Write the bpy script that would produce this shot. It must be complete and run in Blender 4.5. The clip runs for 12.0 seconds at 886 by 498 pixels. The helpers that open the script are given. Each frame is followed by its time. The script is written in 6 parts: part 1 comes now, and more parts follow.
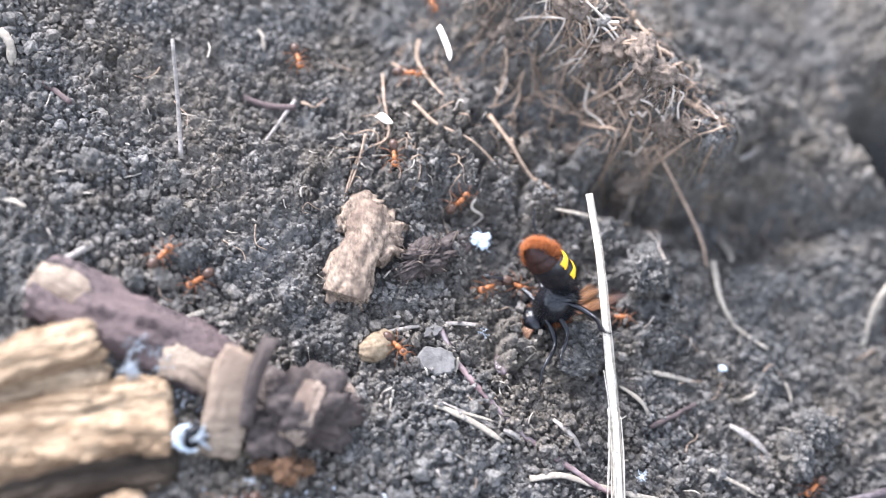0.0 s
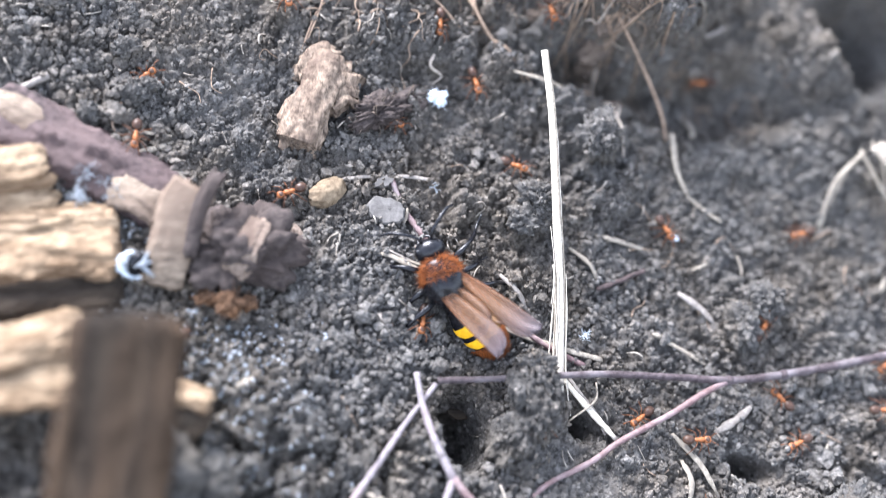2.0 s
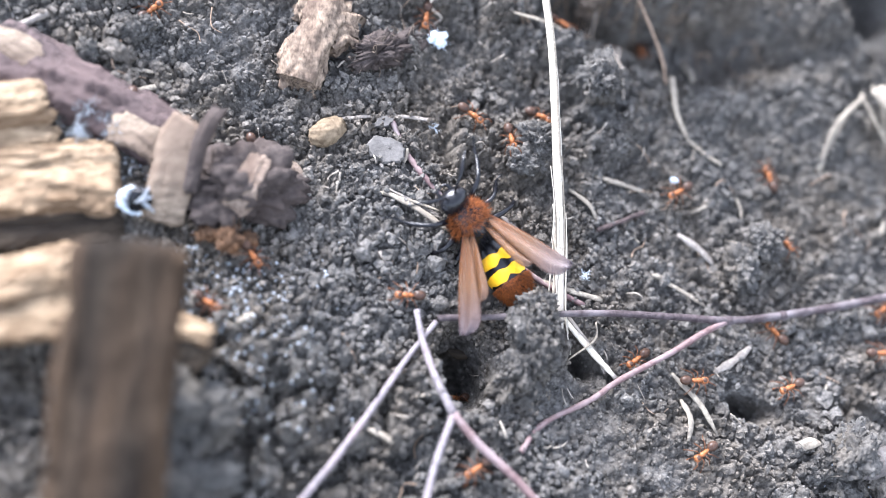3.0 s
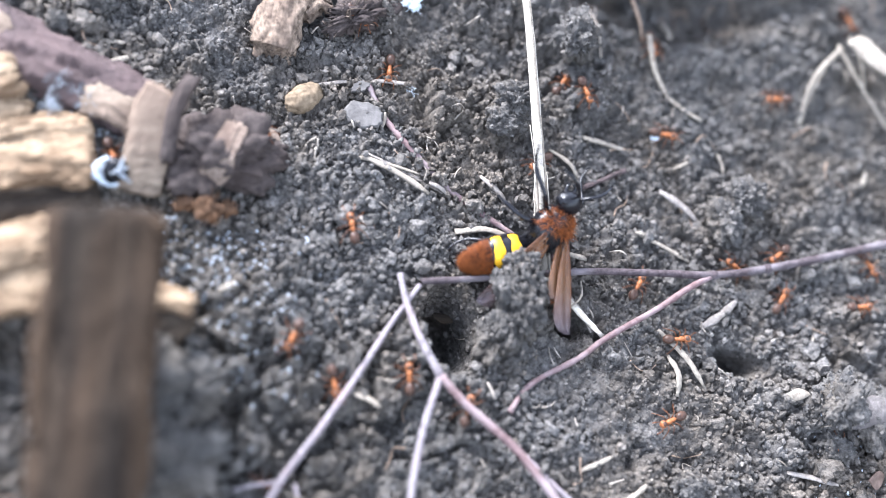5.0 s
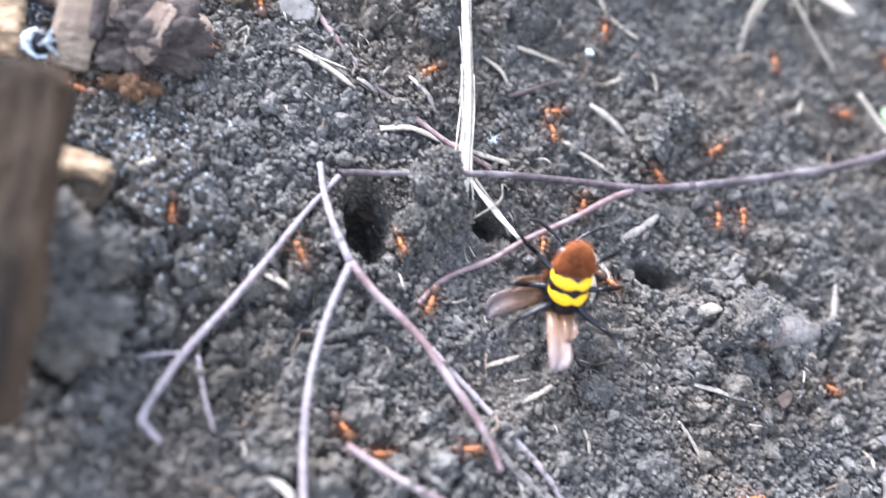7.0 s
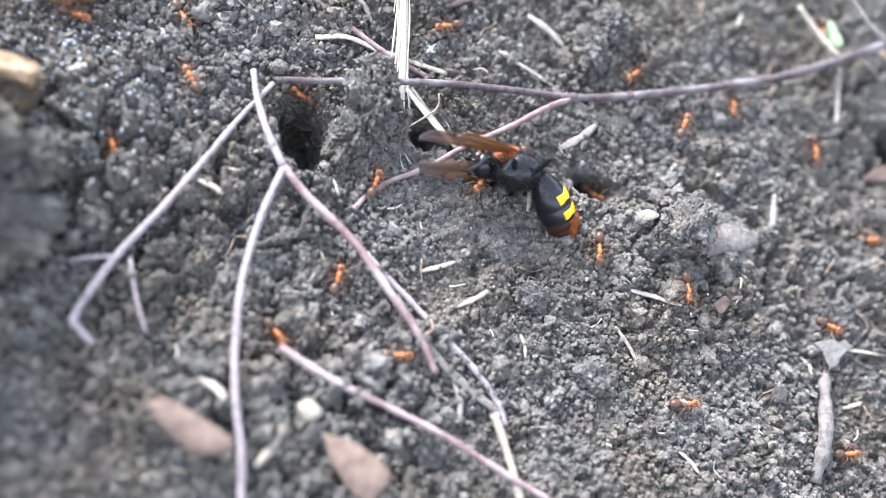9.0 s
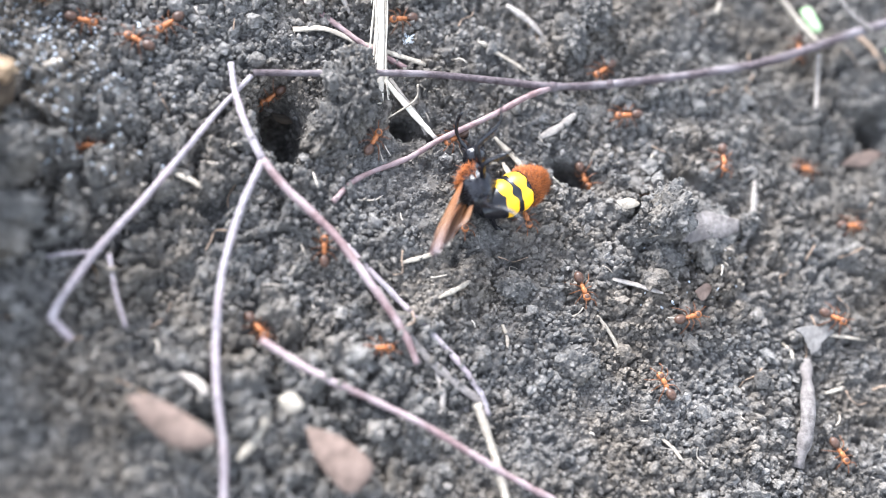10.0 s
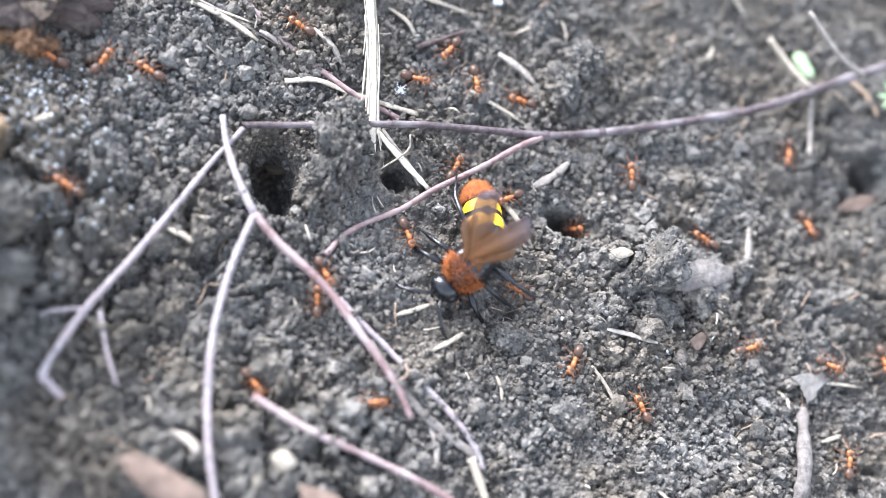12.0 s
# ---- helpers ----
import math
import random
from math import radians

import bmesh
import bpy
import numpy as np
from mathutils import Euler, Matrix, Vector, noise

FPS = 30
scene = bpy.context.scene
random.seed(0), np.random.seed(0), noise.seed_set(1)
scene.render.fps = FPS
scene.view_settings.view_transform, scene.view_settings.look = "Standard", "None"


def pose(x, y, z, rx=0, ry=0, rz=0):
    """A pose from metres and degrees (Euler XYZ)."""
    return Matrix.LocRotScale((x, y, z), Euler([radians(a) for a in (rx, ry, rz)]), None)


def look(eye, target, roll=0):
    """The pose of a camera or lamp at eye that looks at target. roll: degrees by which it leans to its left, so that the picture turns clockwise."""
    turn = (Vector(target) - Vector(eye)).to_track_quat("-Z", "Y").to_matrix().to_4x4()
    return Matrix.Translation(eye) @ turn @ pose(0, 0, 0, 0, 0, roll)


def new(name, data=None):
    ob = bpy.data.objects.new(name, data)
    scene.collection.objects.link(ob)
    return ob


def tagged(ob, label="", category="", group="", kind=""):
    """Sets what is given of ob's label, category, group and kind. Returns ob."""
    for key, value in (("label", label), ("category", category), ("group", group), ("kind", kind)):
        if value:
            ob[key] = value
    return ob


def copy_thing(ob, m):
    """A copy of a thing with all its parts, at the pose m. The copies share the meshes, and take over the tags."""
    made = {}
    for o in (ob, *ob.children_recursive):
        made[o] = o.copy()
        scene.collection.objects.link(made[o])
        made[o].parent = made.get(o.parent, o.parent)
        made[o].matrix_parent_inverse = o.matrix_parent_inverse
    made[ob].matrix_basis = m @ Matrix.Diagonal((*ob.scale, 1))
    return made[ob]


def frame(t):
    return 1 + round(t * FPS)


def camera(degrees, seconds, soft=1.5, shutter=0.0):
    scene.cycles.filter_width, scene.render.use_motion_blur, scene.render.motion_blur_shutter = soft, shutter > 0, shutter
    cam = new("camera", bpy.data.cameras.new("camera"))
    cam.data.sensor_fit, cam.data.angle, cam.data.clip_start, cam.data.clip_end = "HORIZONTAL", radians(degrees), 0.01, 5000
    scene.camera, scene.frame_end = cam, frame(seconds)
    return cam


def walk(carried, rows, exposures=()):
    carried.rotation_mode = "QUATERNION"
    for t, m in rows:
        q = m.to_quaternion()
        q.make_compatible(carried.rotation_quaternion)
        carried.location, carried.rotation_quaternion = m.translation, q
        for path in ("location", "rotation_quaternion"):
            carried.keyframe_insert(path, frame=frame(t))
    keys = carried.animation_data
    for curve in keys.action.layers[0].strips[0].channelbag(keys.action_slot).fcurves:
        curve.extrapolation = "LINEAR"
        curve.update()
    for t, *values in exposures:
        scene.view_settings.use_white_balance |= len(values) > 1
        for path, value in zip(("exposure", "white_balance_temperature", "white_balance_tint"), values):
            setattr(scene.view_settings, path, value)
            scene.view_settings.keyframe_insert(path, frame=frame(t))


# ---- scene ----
cam = camera(44, 12.0, soft=0.5, shutter=0.5)
cam.data.dof.use_dof = True
cam.data.dof.focus_distance = 0.265
cam.data.dof.aperture_fstop = 3.1
walk(cam, [
    (0.0, look((-0.02079, -0.14127, 0.22667), (-0.01841, 0.03704, 0.05145), -0.43)),
    (0.5, look((-0.01359, -0.14576, 0.22376), (-0.01269, 0.03229, 0.04827), -0.05)),
    (1.0, look((-0.00736, -0.15181, 0.21777), (-0.00752, 0.02542, 0.04145), 0.31)),
    (1.5, look((-0.00448, -0.15630, 0.21298), (-0.00613, 0.01855, 0.03431), 0.70)),
    (2.0, look((-0.00353, -0.16280, 0.20831), (-0.00603, 0.01044, 0.02809), 0.88)),
    (2.5, look((-0.00349, -0.16798, 0.20390), (-0.00603, 0.00369, 0.02217), 0.95)),
    (4.5, look((-0.00283, -0.17320, 0.19714), (-0.00261, -0.00348, 0.01358), 0.06)),
    (5.0, look((-0.00259, -0.17445, 0.19524), (-0.00152, -0.00533, 0.01113), -0.25)),
    (5.5, look((0.00000, -0.17520, 0.19458), (0.00000, -0.00792, 0.00879), 0.00)),
    (6.0, look((0.00206, -0.17736, 0.19357), (0.00190, -0.01058, 0.00733), 0.09)),
    (6.5, look((0.00864, -0.18267, 0.19048), (0.00669, -0.01652, 0.00369), 0.79)),
    (7.0, look((0.02346, -0.19319, 0.18329), (0.01846, -0.02591, -0.00243), 1.46)),
    (7.5, look((0.02942, -0.20044, 0.17674), (0.02606, -0.03302, -0.00888), 1.18)),
    (9.5, look((0.03868, -0.20629, 0.17216), (0.03596, -0.04332, -0.01740), 1.53)),
    (10.0, look((0.03982, -0.20595, 0.17217), (0.03909, -0.04336, -0.01774), 1.22)),
    (10.5, look((0.04394, -0.20317, 0.17471), (0.04281, -0.03928, -0.01408), 1.43)),
    (11.0, look((0.04212, -0.19989, 0.17631), (0.04207, -0.03536, -0.01191), 1.18)),
    (11.5, look((0.03822, -0.19869, 0.17617), (0.04057, -0.03230, -0.01040), 0.58)),
    (12.0, look((0.04041, -0.19935, 0.17631), (0.04040, -0.03346, -0.01072), 1.10)),
], exposures=[(0, 3.3, 5820, 14), (3.5, 3.3, 5780, 14), (5.5, 3.34, 5690, 14), (7.5, 3.42, 5660, 14), (9.4, 3.5, 5900, 11), (12, 3.5, 5900, 11)])

# ---- light ----
world = bpy.data.worlds.new("sky")
scene.world = world
world.use_nodes = True
sky = world.node_tree.nodes.new("ShaderNodeTexSky")
sky.sky_type = "NISHITA"
sky.sun_disc = False
sky.sun_elevation = radians(50)
sky.sun_rotation = radians(-36)
sky.air_density = 1.0
sky.dust_density = 1.5
veil = world.node_tree.nodes.new("ShaderNodeHueSaturation")  # thin cloud pales the sky
veil.inputs["Saturation"].default_value = 0.4
world.node_tree.links.new(sky.outputs[0], veil.inputs["Color"])
world.node_tree.links.new(veil.outputs[0], world.node_tree.nodes["Background"].inputs[0])
world.node_tree.nodes["Background"].inputs[1].default_value = 0.1
sun = new("sun", bpy.data.lights.new("sun", "SUN"))
sun.data.energy = 1.7
sun.data.angle = radians(30)
sun.data.color = (1.0, 0.96, 0.92)
sun.matrix_world = look((-0.55, 0.75, 1.3), (0, 0, 0))

# ---- the slope's own frame: u across, v up the slope, h off it, in millimetres ----
SLOPE = Matrix([[0.9675, -0.0716, 0.2426], [0.1692, 0.8961, -0.4104], [-0.188, 0.4381, 0.8791]])
SLOPE4 = SLOPE.to_4x4()
MM = 0.001


def at(u, v, h=0.0):
    return SLOPE @ Vector((u * MM, v * MM, h * MM))


def lie(u, v, h=0.0, rx=0, ry=0, rz=0):
    """A pose on the slope: millimetres and degrees in its frame."""
    return SLOPE4 @ pose(u * MM, v * MM, h * MM, rx, ry, rz)


# ---- noise and relief ----
TABLE = np.random.default_rng(3).random((256, 256))


def value_noise(x, y):
    xi, yi = np.floor(x).astype(int), np.floor(y).astype(int)
    fx, fy = x - xi, y - yi
    fx, fy = fx * fx * (3 - 2 * fx), fy * fy * (3 - 2 * fy)
    a = TABLE[xi % 256, yi % 256] * (1 - fx) + TABLE[(xi + 1) % 256, yi % 256] * fx
    b = TABLE[xi % 256, (yi + 1) % 256] * (1 - fx) + TABLE[(xi + 1) % 256, (yi + 1) % 256] * fx
    return (a * (1 - fy) + b * fy) * 2 - 1


def fbm(x, y, size, octaves=3, gain=0.5):
    total, amp = 0.0, 1.0
    for k in range(octaves):
        total = total + amp * value_noise(x / size + 17.3 * k, y / size + 5.1 * k)
        size, amp = size * 0.5, amp * gain
    return total


# humps and hollows: u, v, radius along u, radius along v, height, turn in degrees
RISES = [
    (-17.0, 92.0, 24, 22, 9, 0),
    (130.6, 133.6, 20, 30, 42, 0),
    (104.5, 84.8, 9, 20, 9, 30),
    (92.6, -38.7, 16, 8, 3, 0),
    (17.3, 39.6, 6, 7, 5, 0),
    (34.9, 57.8, 7, 5, 5, 0),
    (77.8, 13.2, 9, 6, 5, 0),
]
HOLLOWS = [
    (41.5, 80.0, 18, 6.5, -19, -6),
    (75.0, 73.0, 30, 10, -12, 0),
    (122.0, 96.0, 12, 15, -34, 0),
    (-9.4, 72.8, 9, 4, -6, 0),
    (-1.1, -16.2, 5.4, 9.5, -24, 12),
    (28.2, -15.4, 3.3, 3.4, -12, 0),
    (71.3, -26.5, 5.5, 3, -13, -20),
    (159.4, -10.6, 4.2, 4.5, -17, 0),
    (156.9, -20.8, 18, 9, -5, 0),
    (-37.8, -51.5, 38, 30, -6, 0),
    (-45.7, 5.5, 14, 9, -3, 0),
]
# where the soil breaks into larger clods: u, v, radius, strength
CLODDY = [
    (-59.9, -35.5, 34, 1.0), (-49.7, -38.2, 30, 1.0), (-16.6, -36.3, 24, 0.7), (103.1, -41.9, 26, 0.75), (148.5, -44.6, 26, 0.5),
    (89.7, 101.0, 46, 0.35), (122.6, 111.8, 34, 0.35), (1.0, 39.8, 16, 0.6), (-94.1, 68.2, 24, 0.35), (0.1, -88.8, 34, 0.7), (160.4, -4.2, 26, 0.8),
    (15.6, 93.1, 36, 0.8), (-48.6, -10.5, 18, 0.5), (36.4, 51.6, 16, 0.8),
]
CREST = [2.2, 134.5, 31.1, 105.2, 48.7, 83.4]


def voronoi(u, v, size, seed):
    """Distances to the nearest and second nearest of scattered points, in cells, and a random number for the nearest."""
    x, y = u / size, v / size
    xi, yi = np.floor(x).astype(int), np.floor(y).astype(int)
    one, two, lot = np.full(np.shape(x), 9.0), np.full(np.shape(x), 9.0), np.zeros(np.shape(x))
    for dx in (-1, 0, 1):
        for dy in (-1, 0, 1):
            cx, cy = xi + dx, yi + dy
            px = cx + TABLE[(cx + seed) % 256, cy % 256]
            py = cy + TABLE[(cx + seed + 91) % 256, (cy + 37) % 256]
            d = np.hypot(x - px, y - py)
            near = d < one
            two = np.where(near, one, np.minimum(two, d))
            lot = np.where(near, TABLE[(cx + seed + 55) % 256, (cy + 111) % 256], lot)
            one = np.where(near, d, one)
    return one, two, lot


def step_up(x, lo, hi):
    t = np.clip((x - lo) / (hi - lo), 0, 1)
    return t * t * (3 - 2 * t)


def packed(u, v):
    """Where the soil is pressed smooth and cracked instead of loose."""
    return step_up(fbm(u + 210, v + 640, 26, 3), 0.3, 0.85)


def ridge(u, v):
    """The root-bound bank: a long rise on one side of its crest, a broken edge on the other."""
    total = np.zeros(np.shape(u))
    wob = fbm(u + 70, v + 20, 16, 3) * 3.0
    for (au, av), (bu, bv) in zip(zip(CREST[0::2][:-1], CREST[1::2][:-1]), zip(CREST[2::2], CREST[3::2])):
        du, dv = bu - au, bv - av
        length = math.hypot(du, dv)
        du, dv = du / length, dv / length
        s = (u - au) * du + (v - av) * dv
        d = (u - au) * dv - (v - av) * du + wob
        past = np.maximum(s - length, 0) / 7.0
        before = np.maximum(-s, 0) / 30.0
        fall = np.where(d > 0, np.exp(-(d / 9.0) ** 2), np.exp(-(np.abs(d) / 34.0) ** 2.2))
        total = np.maximum(total, 27.0 * fall * np.exp(-past ** 2 - before ** 2))
    return total


def cloddy(u, v):
    mask = np.zeros(np.shape(u))
    for cu, cv, rad, strong in CLODDY:
        mask = np.maximum(mask, strong * np.exp(-(((u - cu) ** 2 + (v - cv) ** 2) / rad ** 2) ** 2))
    return mask


def relief(u, v, fine=True):
    """Height of the ground off the slope, in millimetres."""
    u, v = np.asarray(u, float), np.asarray(v, float)
    h = fbm(u + 400, v + 300, 38, 3) * 1.8 + ridge(u, v)
    for cu, cv, ru, rv, high, turn in RISES + HOLLOWS:
        c, s = math.cos(radians(turn)), math.sin(radians(turn))
        a, b = ((u - cu) * c + (v - cv) * s) / ru, ((v - cv) * c - (u - cu) * s) / rv
        q = a * a + b * b
        h = h + high * np.exp(-(q * q if high < -9 else q))
    if fine:
        mask, firm = cloddy(u, v), packed(u, v)
        wu, wv = u + fbm(u + 11, v + 7, 7, 3) * 2.6, v + fbm(u + 31, v + 57, 7, 3) * 2.6
        one, two, lot = voronoi(wu + 500, wv + 500, 13, 3)
        block = 0.3 * np.sqrt(np.maximum(0, 1 - (one / 0.85) ** 2)) + 0.7 * step_up(two - one, 0.0, 0.24)
        h = h + mask * (block * (0.3 + 1.1 * lot) * 7.0 - 2.8 + fbm(u + 33, v + 66, 5, 3) * 1.6)
        one, two, lot = voronoi(wu + 300, wv + 700, 5.4, 50)
        block = 0.45 * np.sqrt(np.maximum(0, 1 - (one / 0.85) ** 2)) + 0.55 * step_up(two - one, 0.0, 0.28)
        h = h + (mask * 1.9 + 0.9 * (1 - 0.5 * firm)) * block * (0.4 + 1.1 * lot)
        h = h - 3.2 * (lot > 0.86) * np.exp(-(one / 0.3) ** 2)
        cu, cv = u + fbm(u + 71, v + 3, 2.0, 2) * 0.6, v + fbm(u + 5, v + 87, 2.0, 2) * 0.6
        one, two, lot = voronoi(cu + 90, cv + 40, 2.1, 120)
        h = h + (1 - 0.4 * firm) * step_up(two - one, 0.0, 0.3) * (0.4 + 2.1 * lot)
        h = h + np.abs(fbm(u + 900, v + 100, 11, 3)) * 1.5 + fbm(u, v, 1.9, 3) * 0.5
    return h


def core_axis(lo, hi, step):
    return lo + step * np.arange(int((hi - lo) / step) + 1)


STEP = 0.54
CORE_U, CORE_V = core_axis(-132, 186, STEP), core_axis(-112, 150, STEP)
CORE_H = relief(*np.meshgrid(CORE_U, CORE_V, indexing="ij"))


def top_of(u, v):
    """The soil's height at a point, read from the core of the ground."""
    x, y = (u - CORE_U[0]) / STEP, (v - CORE_V[0]) / STEP
    i, j = int(math.floor(x)), int(math.floor(y))
    if not (0 <= i < len(CORE_U) - 1 and 0 <= j < len(CORE_V) - 1):
        return float(relief(np.array([u]), np.array([v]))[0])
    x, y = x - i, y - j
    return float((CORE_H[i, j] * (1 - x) + CORE_H[i + 1, j] * x) * (1 - y) + (CORE_H[i, j + 1] * (1 - x) + CORE_H[i + 1, j + 1] * x) * y)


# ---- materials ----
def material(name, low, high, size, rough=0.85, bump=0.3, detail=8, second=0.0, stain=None, metal=0.0, vary=0.0, stretch=(1, 1, 1), spec=0.2):
    """Two colours mixed by a noise of that size (mm), a larger stain, a fine bump."""
    mat = bpy.data.materials.new(name)
    mat.use_nodes = True
    nt = mat.node_tree
    n, link = nt.nodes, nt.links.new
    bsdf = n["Principled BSDF"]
    bsdf.inputs["Roughness"].default_value, bsdf.inputs["Metallic"].default_value = rough, metal
    bsdf.inputs["Specular IOR Level"].default_value = spec
    co = n.new("ShaderNodeTexCoord")
    mp = n.new("ShaderNodeMapping")
    mp.inputs["Scale"].default_value = stretch
    link(co.outputs["Object"], mp.inputs[0])
    a = n.new("ShaderNodeTexNoise")
    a.inputs["Scale"].default_value, a.inputs["Detail"].default_value, a.inputs["Roughness"].default_value = 1000.0 / size, detail, 0.65
    link(mp.outputs[0], a.inputs["Vector"])
    ramp = n.new("ShaderNodeValToRGB")
    ramp.color_ramp.elements[0].position, ramp.color_ramp.elements[1].position = 0.33, 0.68
    ramp.color_ramp.elements[0].color, ramp.color_ramp.elements[1].color = (*low, 1), (*high, 1)
    link(a.outputs["Fac"], ramp.inputs[0])
    out = ramp.outputs[0]
    if stain:
        b = n.new("ShaderNodeTexNoise")
        b.inputs["Scale"].default_value, b.inputs["Detail"].default_value = 1000.0 / (size * 7), 4
        link(mp.outputs[0], b.inputs["Vector"])
        cut = n.new("ShaderNodeMapRange")
        cut.inputs["From Min"].default_value, cut.inputs["From Max"].default_value = 0.45, 0.7
        link(b.outputs["Fac"], cut.inputs["Value"])
        mix = n.new("ShaderNodeMix")
        mix.data_type = "RGBA"
        link(cut.outputs[0], mix.inputs[0])
        link(out, mix.inputs[6])
        mix.inputs[7].default_value = (*stain, 1)
        out = mix.outputs[2]
    if vary:
        geo = n.new("ShaderNodeNewGeometry")
        rngn = n.new("ShaderNodeMapRange")
        rngn.inputs["To Min"].default_value, rngn.inputs["To Max"].default_value = 1 - vary, 1 + vary
        link(geo.outputs["Random Per Island"], rngn.inputs["Value"])
        hsv = n.new("ShaderNodeHueSaturation")
        link(out, hsv.inputs["Color"])
        link(rngn.outputs[0], hsv.inputs["Value"])
        out = hsv.outputs[0]
    link(out, bsdf.inputs["Base Color"])
    c = n.new("ShaderNodeTexNoise")
    c.inputs["Scale"].default_value, c.inputs["Detail"].default_value, c.inputs["Roughness"].default_value = 2200.0 / size, 6, 0.7
    link(mp.outputs[0], c.inputs["Vector"])
    bp = n.new("ShaderNodeBump")
    bp.inputs["Strength"].default_value, bp.inputs["Distance"].default_value = bump, size * 0.35 * MM
    link(c.outputs["Fac"], bp.inputs["Height"])
    link(bp.outputs[0], bsdf.inputs["Normal"])
    return mat


def earth_material(name, low, high, brown, size, vary=0.0, bump=1.0):
    """Soil: fine grain, patches of browner and paler earth, lots of its own for each crumb."""
    mat = bpy.data.materials.new(name)
    mat.use_nodes = True
    n, link = mat.node_tree.nodes, mat.node_tree.links.new
    bsdf = n["Principled BSDF"]
    bsdf.inputs["Roughness"].default_value, bsdf.inputs["Specular IOR Level"].default_value = 1.0, 0.03
    co = n.new("ShaderNodeTexCoord")

    def grain(mm, detail, rough=0.6):
        t = n.new("ShaderNodeTexNoise")
        t.inputs["Scale"].default_value, t.inputs["Detail"].default_value, t.inputs["Roughness"].default_value = 1000.0 / mm, detail, rough
        link(co.outputs["Object"], t.inputs["Vector"])
        return t.outputs["Fac"]

    def span(value, a, b, lo, hi):
        m = n.new("ShaderNodeMapRange")
        for key, x in (("From Min", a), ("From Max", b), ("To Min", lo), ("To Max", hi)):
            m.inputs[key].default_value = x
        link(value, m.inputs["Value"])
        return m.outputs[0]

    ramp = n.new("ShaderNodeValToRGB")
    ramp.color_ramp.elements[0].position, ramp.color_ramp.elements[1].position = 0.3, 0.72
    ramp.color_ramp.elements[0].color, ramp.color_ramp.elements[1].color = (*low, 1), (*high, 1)
    link(grain(size, 7, 0.7), ramp.inputs[0])
    tone = n.new("ShaderNodeMix")
    tone.data_type, tone.blend_type = "RGBA", "MULTIPLY"
    link(span(grain(24, 4), 0.42, 0.62, 0.0, 1.0), tone.inputs[0])
    link(ramp.outputs[0], tone.inputs[6])
    tone.inputs[7].default_value = (*brown, 1)
    hsv = n.new("ShaderNodeHueSaturation")
    link(tone.outputs[2], hsv.inputs["Color"])
    value = span(grain(6.5, 3), 0.3, 0.7, 0.72, 1.28)
    if vary:
        geo = n.new("ShaderNodeNewGeometry")
        times = n.new("ShaderNodeMath")
        times.operation = "MULTIPLY"
        link(value, times.inputs[0])
        link(span(geo.outputs["Random Per Island"], 0, 1, 1 - vary, 1 + vary), times.inputs[1])
        value = times.outputs[0]
    link(value, hsv.inputs["Value"])
    link(hsv.outputs[0], bsdf.inputs["Base Color"])
    bp = n.new("ShaderNodeBump")
    bp.inputs["Strength"].default_value, bp.inputs["Distance"].default_value = bump, 0.7 * MM
    link(grain(0.7, 5, 0.7), bp.inputs["Height"])
    lumps = n.new("ShaderNodeBump")
    lumps.inputs["Strength"].default_value, lumps.inputs["Distance"].default_value = bump, 1.4 * MM
    link(grain(2.0, 4, 0.6), lumps.inputs["Height"])
    link(lumps.outputs[0], bp.inputs["Normal"])
    link(bp.outputs[0], bsdf.inputs["Normal"])
    return mat


SOIL = earth_material("soil", (0.045, 0.0421, 0.0387), (0.182, 0.172, 0.158), (1.0, 0.93, 0.84), 1.6)
CRUMB = earth_material("soil_crumb", (0.06, 0.0563, 0.0512), (0.225, 0.213, 0.195), (1.0, 0.92, 0.83), 0.8, 0.24)
EARTH = earth_material("earth_clod", (0.062, 0.0585, 0.054), (0.165, 0.158, 0.146), (1.0, 0.94, 0.86), 1.3)
DEAD_WOOD = material("dead_wood", (0.075, 0.066, 0.06), (0.2, 0.18, 0.166), 1.6, 0.9, 1.0, stain=(0.11, 0.095, 0.087))
TWIG = material("twig_bark", (0.032, 0.024, 0.025), (0.092, 0.073, 0.075), 1.4, 0.8, 0.8, stain=(0.17, 0.15, 0.152), spec=0.2)
GREY_TWIG = material("grey_twig_bark", (0.11, 0.095, 0.098), (0.28, 0.252, 0.257), 1.6, 0.75, 0.5, stain=(0.24, 0.19, 0.19))
RED_TWIG = material("red_twig_bark", (0.095, 0.057, 0.055), (0.19, 0.13, 0.125), 1.4, 0.65, 0.5, stain=(0.27, 0.22, 0.215))
STRAW = material("straw", (0.13, 0.111, 0.085), (0.36, 0.318, 0.252), 1.0, 0.75, 0.8, stain=(0.2, 0.172, 0.136), spec=0.25)
BRIGHT_STRAW = material("bright_straw", (0.3, 0.265, 0.21), (0.62, 0.57, 0.475), 1.0, 0.6, 0.5, stain=(0.4, 0.36, 0.3))
DULL_STRAW = material("weathered_straw", (0.13, 0.113, 0.096), (0.28, 0.25, 0.218), 1.2, 0.75, 0.4)
ROOT = material("root", (0.15, 0.105, 0.073), (0.35, 0.255, 0.18), 1.0, 0.8, 0.4)
FELT = material("root_felt", (0.07, 0.054, 0.041), (0.2, 0.153, 0.115), 1.1, 0.9, 1.0, stain=(0.08, 0.066, 0.054), spec=0.25)
PALE_ROOT = material("pale_root", (0.34, 0.28, 0.22), (0.56, 0.49, 0.41), 1.0, 0.8, 0.4)
